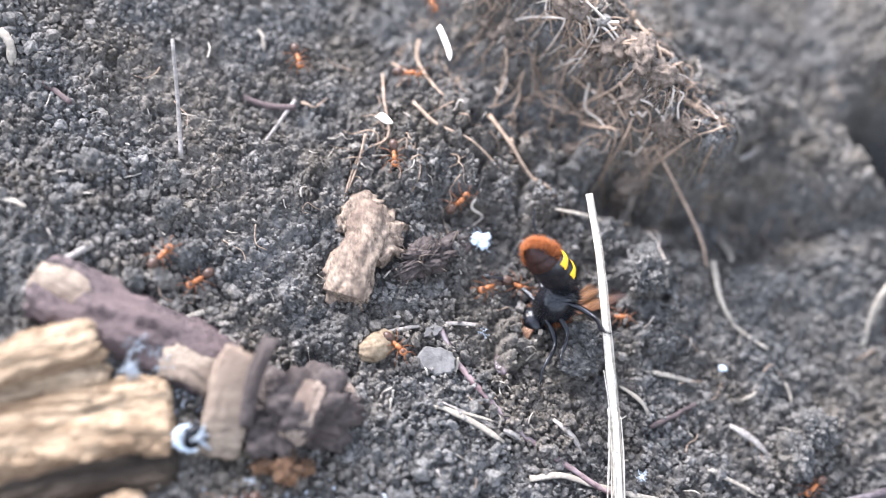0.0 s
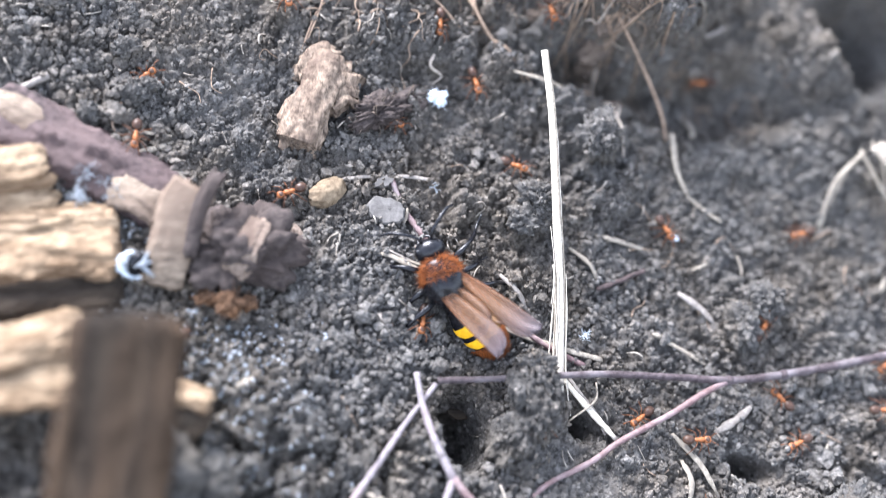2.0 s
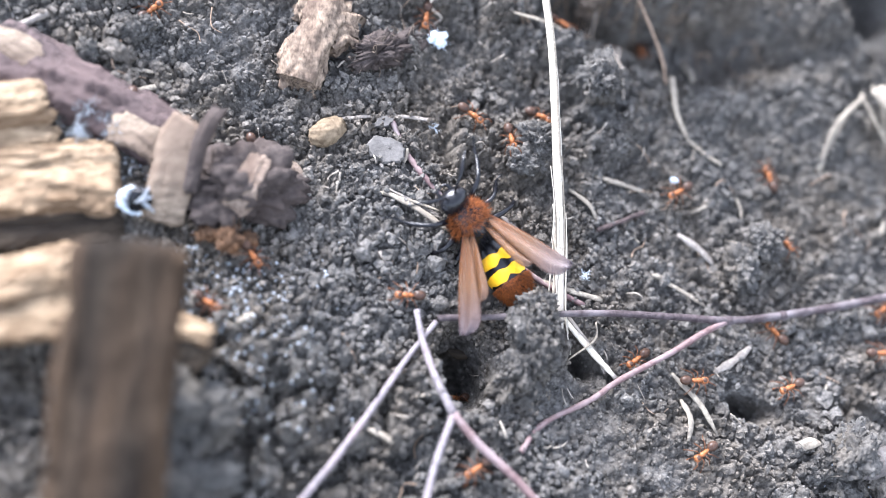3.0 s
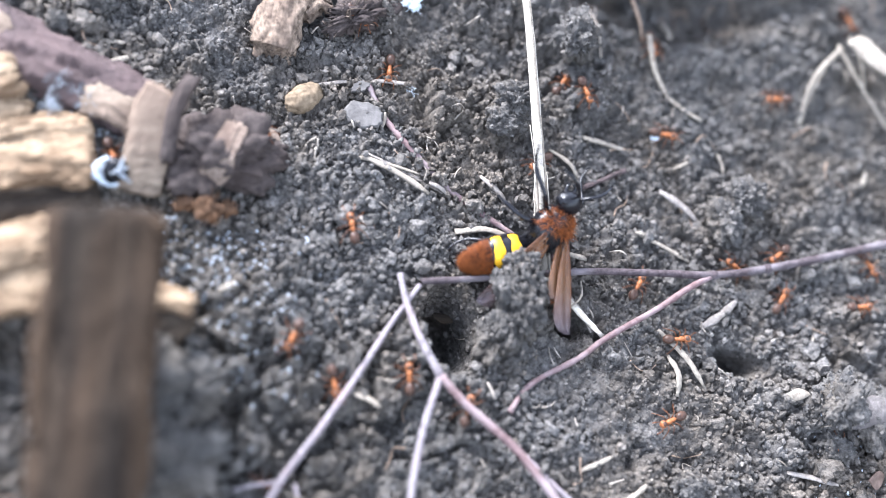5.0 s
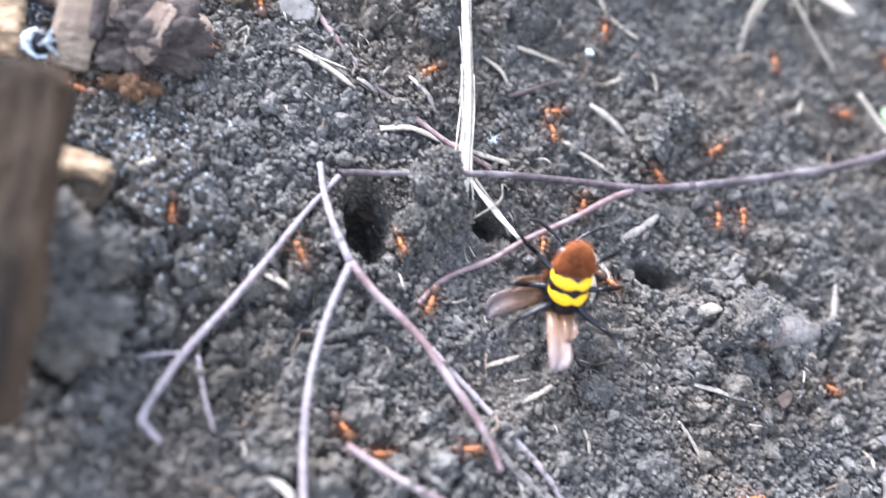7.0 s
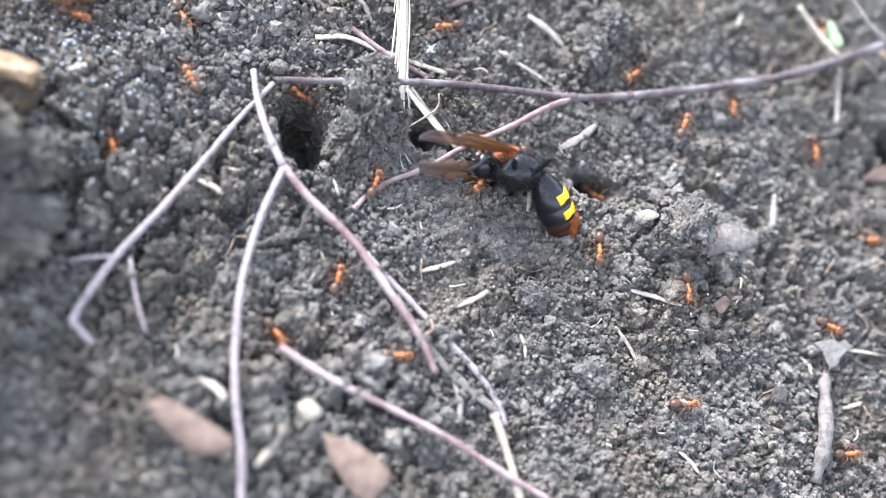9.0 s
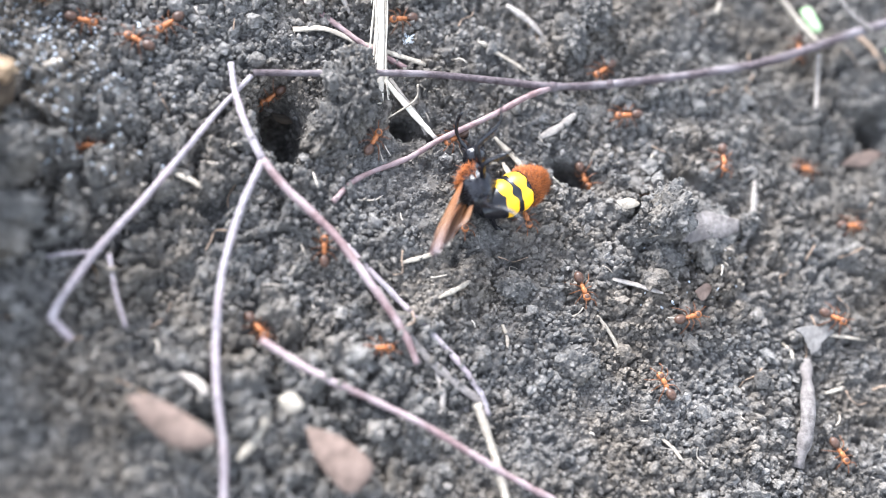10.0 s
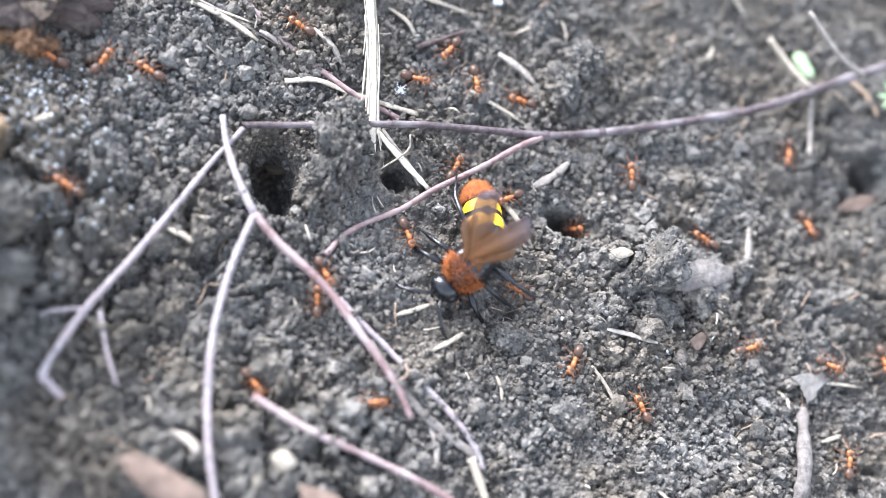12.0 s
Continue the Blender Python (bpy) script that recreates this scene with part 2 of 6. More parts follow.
PALE_WOOD = material("split_wood", (0.115, 0.074, 0.042), (0.45, 0.335, 0.215), 1.8, 0.85, 1.0, stain=(0.15, 0.094, 0.052), stretch=(0.3, 1.4, 1.4), spec=0.2)
DARK_WOOD = material("rotten_wood", (0.022, 0.017, 0.013), (0.085, 0.068, 0.05), 3.0, 0.85, 0.9, stain=(0.06, 0.043, 0.028), stretch=(0.2, 1.5, 1.5))
# post wood: the shade on its near side is darkened into the colour
POST_WOOD = material("shaded_post_wood", (0.009, 0.007, 0.006), (0.036, 0.028, 0.02), 3.4, 0.95, 0.9, stain=(0.075, 0.049, 0.03), stretch=(0.2, 1.5, 1.5), spec=0.12)
BARK = material("bark", (0.026, 0.019, 0.018), (0.12, 0.086, 0.08), 2.2, 0.85, 1.0, stain=(0.1, 0.069, 0.063), spec=0.3)
# pale bark of the chip; on the log it paints the lit spots
PALE_BARK = material("pale_bark", (0.095, 0.072, 0.052), (0.35, 0.275, 0.2), 2.4, 0.7, 0.8, stain=(0.15, 0.108, 0.078), stretch=(0.5, 1.2, 1.2))
CHUNK = material("dark_bark", (0.028, 0.022, 0.02), (0.1, 0.08, 0.07), 1.6, 0.9, 1.0, stain=(0.055, 0.042, 0.036), spec=0.2)
GALL = material("gall_wood", (0.05, 0.035, 0.026), (0.36, 0.275, 0.2), 1.5, 0.9, 1.0, stain=(0.1, 0.07, 0.052), stretch=(1.2, 0.6, 1.2), spec=0.2)
CORK = material("cork_gall", (0.1, 0.072, 0.054), (0.36, 0.28, 0.215), 1.3, 0.85, 1.0, stain=(0.12, 0.085, 0.064))
LITTER = material("plant_litter", (0.15, 0.125, 0.1), (0.38, 0.34, 0.28), 3.0, 0.7, 0.3, vary=0.4)
FLUFF = material("white_fluff", (0.46, 0.53, 0.58), (0.7, 0.76, 0.8), 1.5, 0.7, 0.4)
ASH = material("ash", (0.16, 0.175, 0.19), (0.5, 0.535, 0.565), 1.6, 0.9, 1.0, spec=0.2)
COCOON = material("cocoon", (0.11, 0.078, 0.047), (0.27, 0.205, 0.132), 1.2, 0.8, 0.8)
STONE = material("flat_stone", (0.07, 0.0645, 0.059), (0.145, 0.135, 0.124), 2.0, 0.8, 0.4)
CRUMBLE = material("crumbled_wood", (0.04, 0.023, 0.014), (0.17, 0.098, 0.055), 0.9, 0.9, 1.0, stain=(0.12, 0.062, 0.03), spec=0.2)
ANT_LEG = material("ant_leg", (0.07, 0.027, 0.012), (0.15, 0.058, 0.024), 0.5, 0.4, 0.1)
LEAF = material("dry_leaf", (0.06, 0.041, 0.031), (0.15, 0.107, 0.084), 3.0, 0.7, 0.4)
GREEN = material("green_leaf", (0.15, 0.24, 0.11), (0.28, 0.38, 0.22), 2.0, 0.5, 0.2)
CHITIN = material("black_chitin", (0.003, 0.003, 0.004), (0.008, 0.008, 0.01), 0.8, 0.26, 0.15, spec=0.35)
YELLOW = material("yellow_band", (0.72, 0.37, 0.01), (0.86, 0.5, 0.015), 1.0, 0.35, 0.15)
RUST = material("rust_hair", (0.1, 0.028, 0.007), (0.33, 0.098, 0.02), 0.6, 0.6, 0.4, vary=0.5)
TAIL = material("tail_plate", (0.012, 0.006, 0.005), (0.035, 0.013, 0.008), 0.8, 0.42, 0.3)
BLACK_HAIR = material("black_hair", (0.006, 0.006, 0.007), (0.014, 0.013, 0.013), 0.6, 0.6, 0.2, spec=0.2)
ANT_RED = material("ant_red", (0.17, 0.059, 0.022), (0.32, 0.122, 0.043), 0.5, 0.35, 0.1)
ANT_DARK = material("ant_dark", (0.03, 0.017, 0.012), (0.08, 0.045, 0.03), 0.5, 0.35, 0.1)


# ---- mesh tools ----
def mesh_of(name, verts, faces, mat, smooth=True):
    me = bpy.data.meshes.new(name)
    me.from_pydata([tuple(p) for p in verts], [], [tuple(f) for f in faces])
    me.materials.append(mat)
    if smooth:
        me.polygons.foreach_set("use_smooth", [True] * len(me.polygons))
    me.update()
    return me


def big_mesh(name, verts, faces, mat, smooth):
    """A mesh from arrays of points and of equal faces."""
    faces = np.asarray(faces)
    me = bpy.data.meshes.new(name)
    n, sides = faces.shape
    me.vertices.add(len(verts))
    me.vertices.foreach_set("co", np.asarray(verts, np.float32).ravel())
    me.loops.add(n * sides)
    me.loops.foreach_set("vertex_index", faces.astype(np.int32).ravel())
    me.polygons.add(n)
    me.polygons.foreach_set("loop_start", np.arange(0, n * sides, sides, dtype=np.int32))
    me.polygons.foreach_set("use_smooth", np.full(n, smooth))
    me.materials.append(mat)
    me.update(calc_edges=True)
    return me


def thing(name, m, label, category, group="", kind="", mesh=None):
    ob = new(name, mesh)
    ob.matrix_world = m
    return tagged(ob, label, category, group, kind)


def part(name, mesh, parent, label="", m=None):
    ob = new(name, mesh)
    ob.parent = parent
    if m is not None:
        ob.matrix_basis = m
    return tagged(ob, label)


def smooth_line(pts, steps=6):
    pts = [np.array(p, float) for p in pts]
    if len(pts) < 3:
        return [pts[0] + (pts[-1] - pts[0]) * k / steps for k in range(steps + 1)]
    ext = [2 * pts[0] - pts[1]] + pts + [2 * pts[-1] - pts[-2]]
    out = []
    for i in range(1, len(ext) - 2):
        a, b, c, d = ext[i - 1:i + 3]
        for k in range(steps):
            t = k / steps
            out.append(0.5 * (2 * b + (c - a) * t + (2 * a - 5 * b + 4 * c - d) * t * t + (3 * b - a - 3 * c + d) * t ** 3))
    out.append(pts[-1])
    return out


def tube_data(pts, radii, sides=8, steps=6, rough=0.08, flat=1.0, seed=1):
    """Verts and faces of a tapered, slightly uneven tube; millimetres in, metres out."""
    r = np.random.default_rng(seed)
    line = smooth_line(pts, steps)
    n = len(line)
    verts, faces = [], []
    rad = np.interp(np.linspace(0, 1, n), np.linspace(0, 1, len(radii)), radii)
    side = np.array([0.13, 0.2, 1.0])
    for i, p in enumerate(line):
        d = line[min(i + 1, n - 1)] - line[max(i - 1, 0)]
        d = d / (np.linalg.norm(d) + 1e-9)
        a = np.cross(d, side)
        a /= np.linalg.norm(a) + 1e-9
        b = np.cross(a, d)
        swell = 1 + rough * r.normal()
        for k in range(sides):
            w = 2 * math.pi * k / sides
            q = rad[i] * swell * (1 + rough * 0.6 * r.normal())
            verts.append((p + a * math.cos(w) * q + b * math.sin(w) * q * flat) * MM)
    for i in range(n - 1):
        for k in range(sides):
            k2 = (k + 1) % sides
            faces.append((i * sides + k, i * sides + k2, (i + 1) * sides + k2, (i + 1) * sides + k))
    faces.append(tuple(range(sides))[::-1])
    faces.append(tuple((n - 1) * sides + k for k in range(sides)))
    return verts, faces


def join(pieces):
    verts, faces = [], []
    for v, f in pieces:
        base = len(verts)
        verts += list(v)
        faces += [tuple(i + base for i in q) for q in f]
    return verts, faces


def ball_data(sub=2):
    bm = bmesh.new()
    bmesh.ops.create_icosphere(bm, subdivisions=sub, radius=1.0)
    v = np.array([p.co[:] for p in bm.verts])
    f = [[q.index for q in p.verts] for p in bm.faces]
    bm.free()
    return v, f


BALL1, BALL2, BALL3, BALL4, BALL5 = [ball_data(k) for k in (1, 2, 3, 4, 5)]


def lump_data(size, seed=0, rough=0.25, ball=BALL3, freq=1.6, fine=0.06):
    """A rough lump with that half-size (mm); its relief comes from noise."""
    v, f = ball
    out = []
    off = Vector((seed * 7.13, seed * 3.7, seed * 1.9))
    for p in v:
        q = Vector(p)
        k = 1 + rough * noise.noise(q * freq + off) + rough * 0.5 * noise.noise(q * freq * 2.3 + off) + fine * (noise.noise(q * freq * 5 + off) + 0.6 * noise.noise(q * freq * 11 + off))
        out.append([p[i] * k * size[i] * MM for i in range(3)])
    return out, f


# ---- ground ----
def grid_axis(core, lo, hi):
    """The core's fine steps, coarser ones to lo and hi, then ever longer ones to the horizon."""
    far = list(np.arange(core[-1] + 0.9, hi, 0.9))
    near = list(np.arange(core[0] - 0.9, lo, -0.9))
    d = 0.9
    while far[-1] < 40000:
        d *= 1.35
        far.append(far[-1] + d)
    d = 0.9
    while near[-1] > -40000:
        d *= 1.35
        near.append(near[-1] - d)
    return np.array(near[::-1] + list(core) + far)


def build_ground():
    us, vs = grid_axis(CORE_U, -142, 212), grid_axis(CORE_V, -122, 200)
    uu, vv = np.meshgrid(us, vs, indexing="ij")
    hh = relief(uu.ravel(), vv.ravel())
    p = np.stack([uu.ravel(), vv.ravel(), hh], 1) * MM
    w = p @ np.array(SLOPE).T
    r = np.hypot(w[:, 0], w[:, 1])
    w[:, 2] *= np.where(r > 0.5, 0.5 / np.maximum(r, 0.5), 1.0)
    nu, nv = len(us), len(vs)
    idx = np.arange(nu * nv).reshape(nu, nv)
    quads = np.stack([idx[:-1, :-1], idx[1:, :-1], idx[1:, 1:], idx[:-1, 1:]], -1).reshape(-1, 4)
    ob = new("ground", big_mesh("ground", w, quads, SOIL, True))
    tagged(ob, "dark grey-brown crumbly soil on a slope", "soil", kind="structure")


def crumb_shapes(ball, count, r, cuts=3, uneven=0.3):
    """Broken crumbs: balls with uneven radius, cut by a few planes."""
    shapes = []
    for k in range(count):
        p = ball[0] * (1 + r.normal(0, uneven, (len(ball[0]), 1)))
        for j in range(cuts):
            d = r.normal(size=3)
            d /= np.linalg.norm(d)
            over = np.maximum(0, p @ d - r.uniform(0.45, 0.85))
            p = p - over[:, None] * d
        shapes.append(p * r.uniform(0.7, 1.3, 3))
    return np.array(shapes)


def scatter_crumbs(name, count, low, high, power, ball, seed, label, lift=0.3, flat=True):
    """Soil crumbs of uneven size and shape, joined, on the part of the slope in view."""
    r = np.random.default_rng(seed)
    shapes, bf = crumb_shapes(ball, 60, r, 4, 0.3 if len(ball[0]) < 20 else 0.2), np.array(ball[1])
    u, v = r.uniform(-135, 205, count), r.uniform(-112, 190, count)
    crowd = 0.95 + 0.45 * fbm(u + 50, v + 80, 9, 3)
    keep = r.random(count) < crowd * (1 - 0.5 * packed(u, v)) * (1 - 0.45 * cloddy(u, v))
    keep &= (u + 0.46 * v < 214) & (u + 0.62 * v > -132)
    keep &= r.random(count) > np.where((v > 88) & (u > -20), 0.5, 0.0)
    u, v = u[keep], v[keep]
    n = len(u)
    coarse = 1 + 0.35 * fbm(u + 700, v + 20, 34, 2)
    rad = (low + (high - low) * r.random(n) ** power) * coarse
    h = relief(u, v)
    q = r.normal(size=(n, 4))
    q /= np.linalg.norm(q, axis=1)[:, None]
    w, x, y, z = q.T
    rot = np.stack([1 - 2 * (y * y + z * z), 2 * (x * y - z * w), 2 * (x * z + y * w), 2 * (x * y + z * w), 1 - 2 * (x * x + z * z), 2 * (y * z - x * w), 2 * (x * z - y * w), 2 * (y * z + x * w), 1 - 2 * (x * x + y * y)], 1).reshape(n, 3, 3)
    shape = shapes[r.integers(0, len(shapes), n)] * rad[:, None, None]
    pts = np.einsum("nij,nkj->nki", rot, shape)
    pts += np.stack([u, v, h + rad * lift], 1)[:, None, :]
    pts = (pts.reshape(-1, 3) * MM) @ np.array(SLOPE).T
    faces = (bf[None] + (np.arange(n) * shapes.shape[1])[:, None, None]).reshape(-1, 3)
    ob = new(name, big_mesh(name, pts, faces, CRUMB, not flat))
    tagged(ob, label, "soil crumbs", kind="stuff")


build_ground()
scatter_crumbs("soil_crumbs", 128000, 0.3, 0.9, 1.6, BALL1, 11, "grey soil crumbs packed over the slope", 0.22)
scatter_crumbs("soil_granules", 6500, 0.7, 1.9, 2.4, BALL2, 12, "grey-brown broken soil granules lying on the slope", 0.15)


# ---- rods: twigs and straws ----
def clear(pts, rad):
    """Lifts the points of a line that would sink into the soil."""
    return [(p[0], p[1], max(p[2], top_of(p[0], p[1]) + rad * 0.6)) for p in pts]


def rod(name, pts, width, mat, label, category, group="", sides=8, rough=0.08, flat=1.0, taper=1.0, steps=6, shape=None):
    """A twig or straw through slope points; its origin lies at the first."""
    pts = clear(pts, width / 2)
    base = np.array(pts[0], float)
    local = [np.array(p, float) - base for p in pts]
    data = tube_data(local, [width * k for k in shape] if shape else [width / 2, width / 2 * taper], sides, steps, rough, flat, seed=int(abs(base[0] * 7 + base[1] * 3)) + 1)
    return thing(name, lie(*base), label, category, group, mesh=mesh_of(name, *data, mat))


def bits(rows, name, mat, label, category, group):
    """Short straws or chips: end, end, width; each an object of its own that lies on the soil."""
    for i, (a, b, width) in enumerate(rows):
        mid = [(a[k] + b[k]) / 2 for k in range(2)]
        ends = []
        for p in (a, b):
            ends.append((p[0], p[1], top_of(p[0], p[1]) + p[2] + width * 0.6))
        bend = (mid[0] + width * 0.5, mid[1], max((ends[0][2] + ends[1][2]) / 2, top_of(*mid) + width * 0.5))
        rod(name, [ends[0], bend, ends[1]], width, mat, label, category, group, sides=7, flat=0.45, rough=0.07, shape=(0.3, 0.52, 0.46, 0.5, 0.22))


# the forked branch that lies over the slope
branch = thing("branch", lie(0, 0, 0), "thin purplish-brown forked branch lying across the soil", "branch")
part("main_stem", mesh_of("main_stem", *tube_data(clear([(-8.2, -5.3, 4), (6.6, -5.0, 5), (31.2, -4.0, 6), (52.6, -4.7, 6), (65.8, -5.3, 6), (81.1, -3.8, 6), (106.4, 0.3, 7), (127.4, 4.6, 9), (149.7, 12.4, 11), (169.5, 19.2, 12), (198.3, 29.6, 14), (235.5, 41.6, 15)], 0.8), [0.75, 0.85, 1.0, 1.1, 1.3, 1.4], 10, 8, 0.05), TWIG), branch)
part("side_twig", mesh_of("side_twig", *tube_data(clear([(64.8, -5.7, 6), (58.1, -8.8, 6), (49.6, -13.5, 5), (36.4, -19.8, 3), (28.9, -24.4, 2.5), (16.5, -30.0, 2), (10.0, -36.6, 1)], 0.8), [0.85, 0.75, 0.7, 0.65], 8, 8, 0.06), RED_TWIG), branch, "reddish side twig")
for knot in ((65.8, -5.3, 6), (81.1, -3.9, 6), (156.3, 15.1, 11)):
    part("knot", mesh_of("knot", *lump_data((1.6, 1.3, 1.3), int(knot[0]), 0.3, BALL2), TWIG), branch, "", pose(knot[0] * MM, knot[1] * MM, knot[2] * MM))
part("bud", mesh_of("bud", *tube_data([(155.4, 14.9, 11), (153.2, 17.3, 12)], [0.8, 0.3], 6, 4), TWIG), branch)

fork = thing("forked_twig", lie(0, 0, 0), "grey bare forked twig with dropped tips", "twig")
part("left_stem", mesh_of("left_stem", *tube_data(clear([(-8.6, -6.1, 4), (-16.7, -16.0, 4), (-23.9, -25.9, 4), (-33.3, -38.1, 3), (-42.4, -49.0, 2), (-50.2, -62.2, 3), (-49.3, -65.3, 3), (-46.5, -68.3, 2)], 0.8), [0.6, 0.75, 0.85, 0.95, 0.8], 8, 8, 0.05), GREY_TWIG), fork)
part("left_spur", mesh_of("left_spur", *tube_data(clear([(-42.4, -49.0, 2), (-47.8, -49.2, 1.5), (-52.5, -49.9, 1)], 0.8), [0.6, 0.4], 6, 6), GREY_TWIG), fork)
part("middle_stem", mesh_of("middle_stem", *tube_data(clear([(-13.4, -3.7, 5), (-12.4, -11.6, 6), (-9.9, -20.3, 7), (-6.5, -28.4, 8)], 0.8), [0.75, 0.85, 1.0], 8, 8, 0.05), GREY_TWIG), fork)
part("long_stem", mesh_of("long_stem", *tube_data(clear([(-6.5, -28.4, 8), (-0.5, -35.7, 8), (9.2, -45.2, 8), (16.9, -56.0, 8), (24.6, -67.2, 7), (28.1, -74.9, 6)], 0.8), [1.0, 1.0, 0.95, 0.8], 8, 8, 0.05), RED_TWIG), fork, "reddish long stem")
part("lower_stem", mesh_of("lower_stem", *tube_data(clear([(-6.5, -28.4, 8), (-11.4, -40.1, 8), (-15.2, -54.1, 8), (-16.6, -67.8, 8), (-16.4, -81.2, 8), (-15.0, -91.9, 8), (-14.9, -104.6, 8)], 0.8), [0.85, 0.8, 0.85, 0.75], 8, 8, 0.05), GREY_TWIG), fork)
part("thin_stem", mesh_of("thin_stem", *tube_data(clear([(-39.4, -49.6, 3), (-37.7, -58.7, 4), (-35.4, -66.2, 4)], 0.8), [0.45, 0.35], 6, 6), GREY_TWIG), fork)

rod("twig", [(-17.5, 44.5, 3), (-13.9, 36.5, 2.5), (-7.8, 27.1, 2), (0.8, 17.9, 2.5), (10.3, 10.8, 2), (19.2, 3.8, 3), (29.1, -1.3, 2)], 1.5, RED_TWIG, "thin reddish twig lying on the soil", "twig", steps=8)
rod("twig", [(13.0, -46.7, 3), (25.9, -60.6, 3), (37.0, -72.3, 3), (43.2, -80.4, 2), (45.3, -86.4, 2)], 1.5, GREY_TWIG, "grey twig half hidden behind a forked twig", "twig", steps=8)
rod("twig", [(-6.9, -69.2, 6), (5.0, -77.1, 6), (17.2, -82.7, 6), (29.5, -88.9, 6), (44.6, -98.1, 5), (60.1, -106.7, 4)], 1.7, RED_TWIG, "reddish twig lying close in front", "twig", steps=8)
rod("straw", [(42.1, -83.8, 4), (44.3, -91.0, 4), (46.4, -99.0, 4), (48.0, -106.3, 4)], 2.0, STRAW, "pale dry straw beside a twig", "straw")
rod("bark_strip", [(19.2, -57.4, 5), (28.9, -70.8, 4), (37.7, -78.9, 3), (45.5, -84.5, 2)], 2.2, DEAD_WOOD, "brown peeled bark strip on the soil", "bark", flat=0.3)
rod("grass_stalk", [(156.3, 13.7, 12), (146.7, 17.2, 16), (136.9, 27.1, 20)], 1.2, DULL_STRAW, "dry upright stem beside the branch", "stem")

# the tall straw that stands in the soil, split at its foot
straw = thing("tall_straw", lie(0, 0, 0), "tall pale split straw standing in the soil", "straw")
part("stalk", mesh_of("stalk", *tube_data([(22.3, -10.8, 2), (22.3, 13.4, 8), (20.8, 30.2, 14), (18.6, 55.0, 22), (16.0, 70.6, 27)], [0.95, 1.2, 1.35, 1.15, 0.95], 10, 8, 0.05, 0.6), BRIGHT_STRAW), straw)
for k, (dx, dy) in enumerate(((-14, 0), (-6, 10), (6, 16), (14, 6), (2, 30))):
    a = [(21.5, 31.0, 12), (21.8, 12.3, 7), (21.7, -12.3, 2)]
    pts = [(a[0][0], a[0][1], a[0][2]), (a[1][0] + dx * 0.08, a[1][1], a[1][2] - k * 0.4), (a[2][0] + dx * 0.25, a[2][1] - dy * 0.15, a[2][2] - 1)]
    part("fibre", mesh_of("fibre", *tube_data(pts, [0.35, 0.3, 0.2], 5, 8, 0.15, 0.5, k + 2), BRIGHT_STRAW), straw)
shaft = smooth_line([(22.3, -10.8, 2), (22.3, 13.4, 8), (20.8, 30.2, 14), (18.6, 55.0, 22), (16.0, 70.6, 27)], 8)
for k, (lo, hi, off) in enumerate(((2, 15, -1.35), (4, 19, -1.1), (1, 12, -1.6), (3, 17, 1.1), (6, 21, 0.45), (5, 30, -0.35), (12, 32, 0.55), (8, 16, -1.75), (0, 11, 1.4))):
    # strands that run down the shaft and come loose towards its foot
    q = np.random.default_rng(300 + k)
    pts = [np.array(shaft[j]) + np.array((off * (1.0 + 0.12 * q.normal()), 0.25 * q.normal() - 0.3, 0.5)) + (np.array((off * 0.45, -0.6, -0.3)) if j == lo else 0) for j in sorted({lo, (2 * lo + hi) // 3, (lo + 2 * hi) // 3, hi})]
    part("fibre", mesh_of("fibre", *tube_data(pts, [0.13, 0.22, 0.2, 0.1], 5, 6, 0.2, 0.6, k + 20), BRIGHT_STRAW if k % 3 else STRAW), straw)
part("splinter", mesh_of("splinter", *tube_data([(22.9, -4.0, 3), (29.3, -11.9, 3), (36.1, -19.2, 2)], [0.7, 1.0, 0.7], 6, 6, 0.12, 0.4), BRIGHT_STRAW), straw)
part("splinter", mesh_of("splinter", *tube_data([(24.9, -4.1, 2.5), (31.4, -13.1, 2), (33.7, -17.8, 1)], [0.5, 0.7, 0.4], 6, 6, 0.12, 0.4), DULL_STRAW), straw)
part("splinter", mesh_of("splinter", *tube_data([(31.8, -5.5, 3), (30.6, -10.1, 4), (24.0, -14.7, 3)], [0.25, 0.3, 0.2], 5, 6), STRAW), straw)

rod("stem", [(-78.3, 88.3, 1), (-79.1, 100.0, 9), (-80.5, 112.9, 18)], 1.2, DULL_STRAW, "thin grey dry stem standing in the soil", "stem", taper=0.7)
rod("straw", [(58.7, 61.0, 5), (59.5, 50.4, 4), (63.6, 42.9, 3), (70.0, 36.8, 1.5)], 1.8, STRAW, "pale curved straw lying on the soil", "straw", flat=0.6, taper=0.6)
rod("straw", [(-31.0, 44.0, 3), (-22.7, 45.3, 3.5), (-13.9, 45.9, 3), (-7.2, 45.1, 2)], 1.1, DULL_STRAW, "grey arched straw over a flat stone", "straw", flat=0.5)
rod("straw", [(1.5, 7.4, 2), (9.0, 7.7, 3), (16.0, 5.5, 2.5), (25.0, 2.5, 3), (34.3, 0.4, 2)], 1.6, STRAW, "pale flat straw under a twig", "straw", flat=0.4)
rod("dry_grass", [(99.9, 37.4, 2), (103.3, 45.0, 6), (107.6, 51.6, 8)], 1.2, STRAW, "dry arched grass blade", "grass", flat=0.5)
rod("dry_grass", [(100.3, 36.9, 2), (103.4, 47.8, 8), (111.3, 56.1, 12)], 1.5, STRAW, "dry arched grass blade", "grass", flat=0.5)
rod("dry_grass", [(110.2, 56.7, 12), (118.3, 43.5, 9), (127.6, 32.3, 5)], 1.6, STRAW, "dry flat grass blade", "grass", flat=0.4)
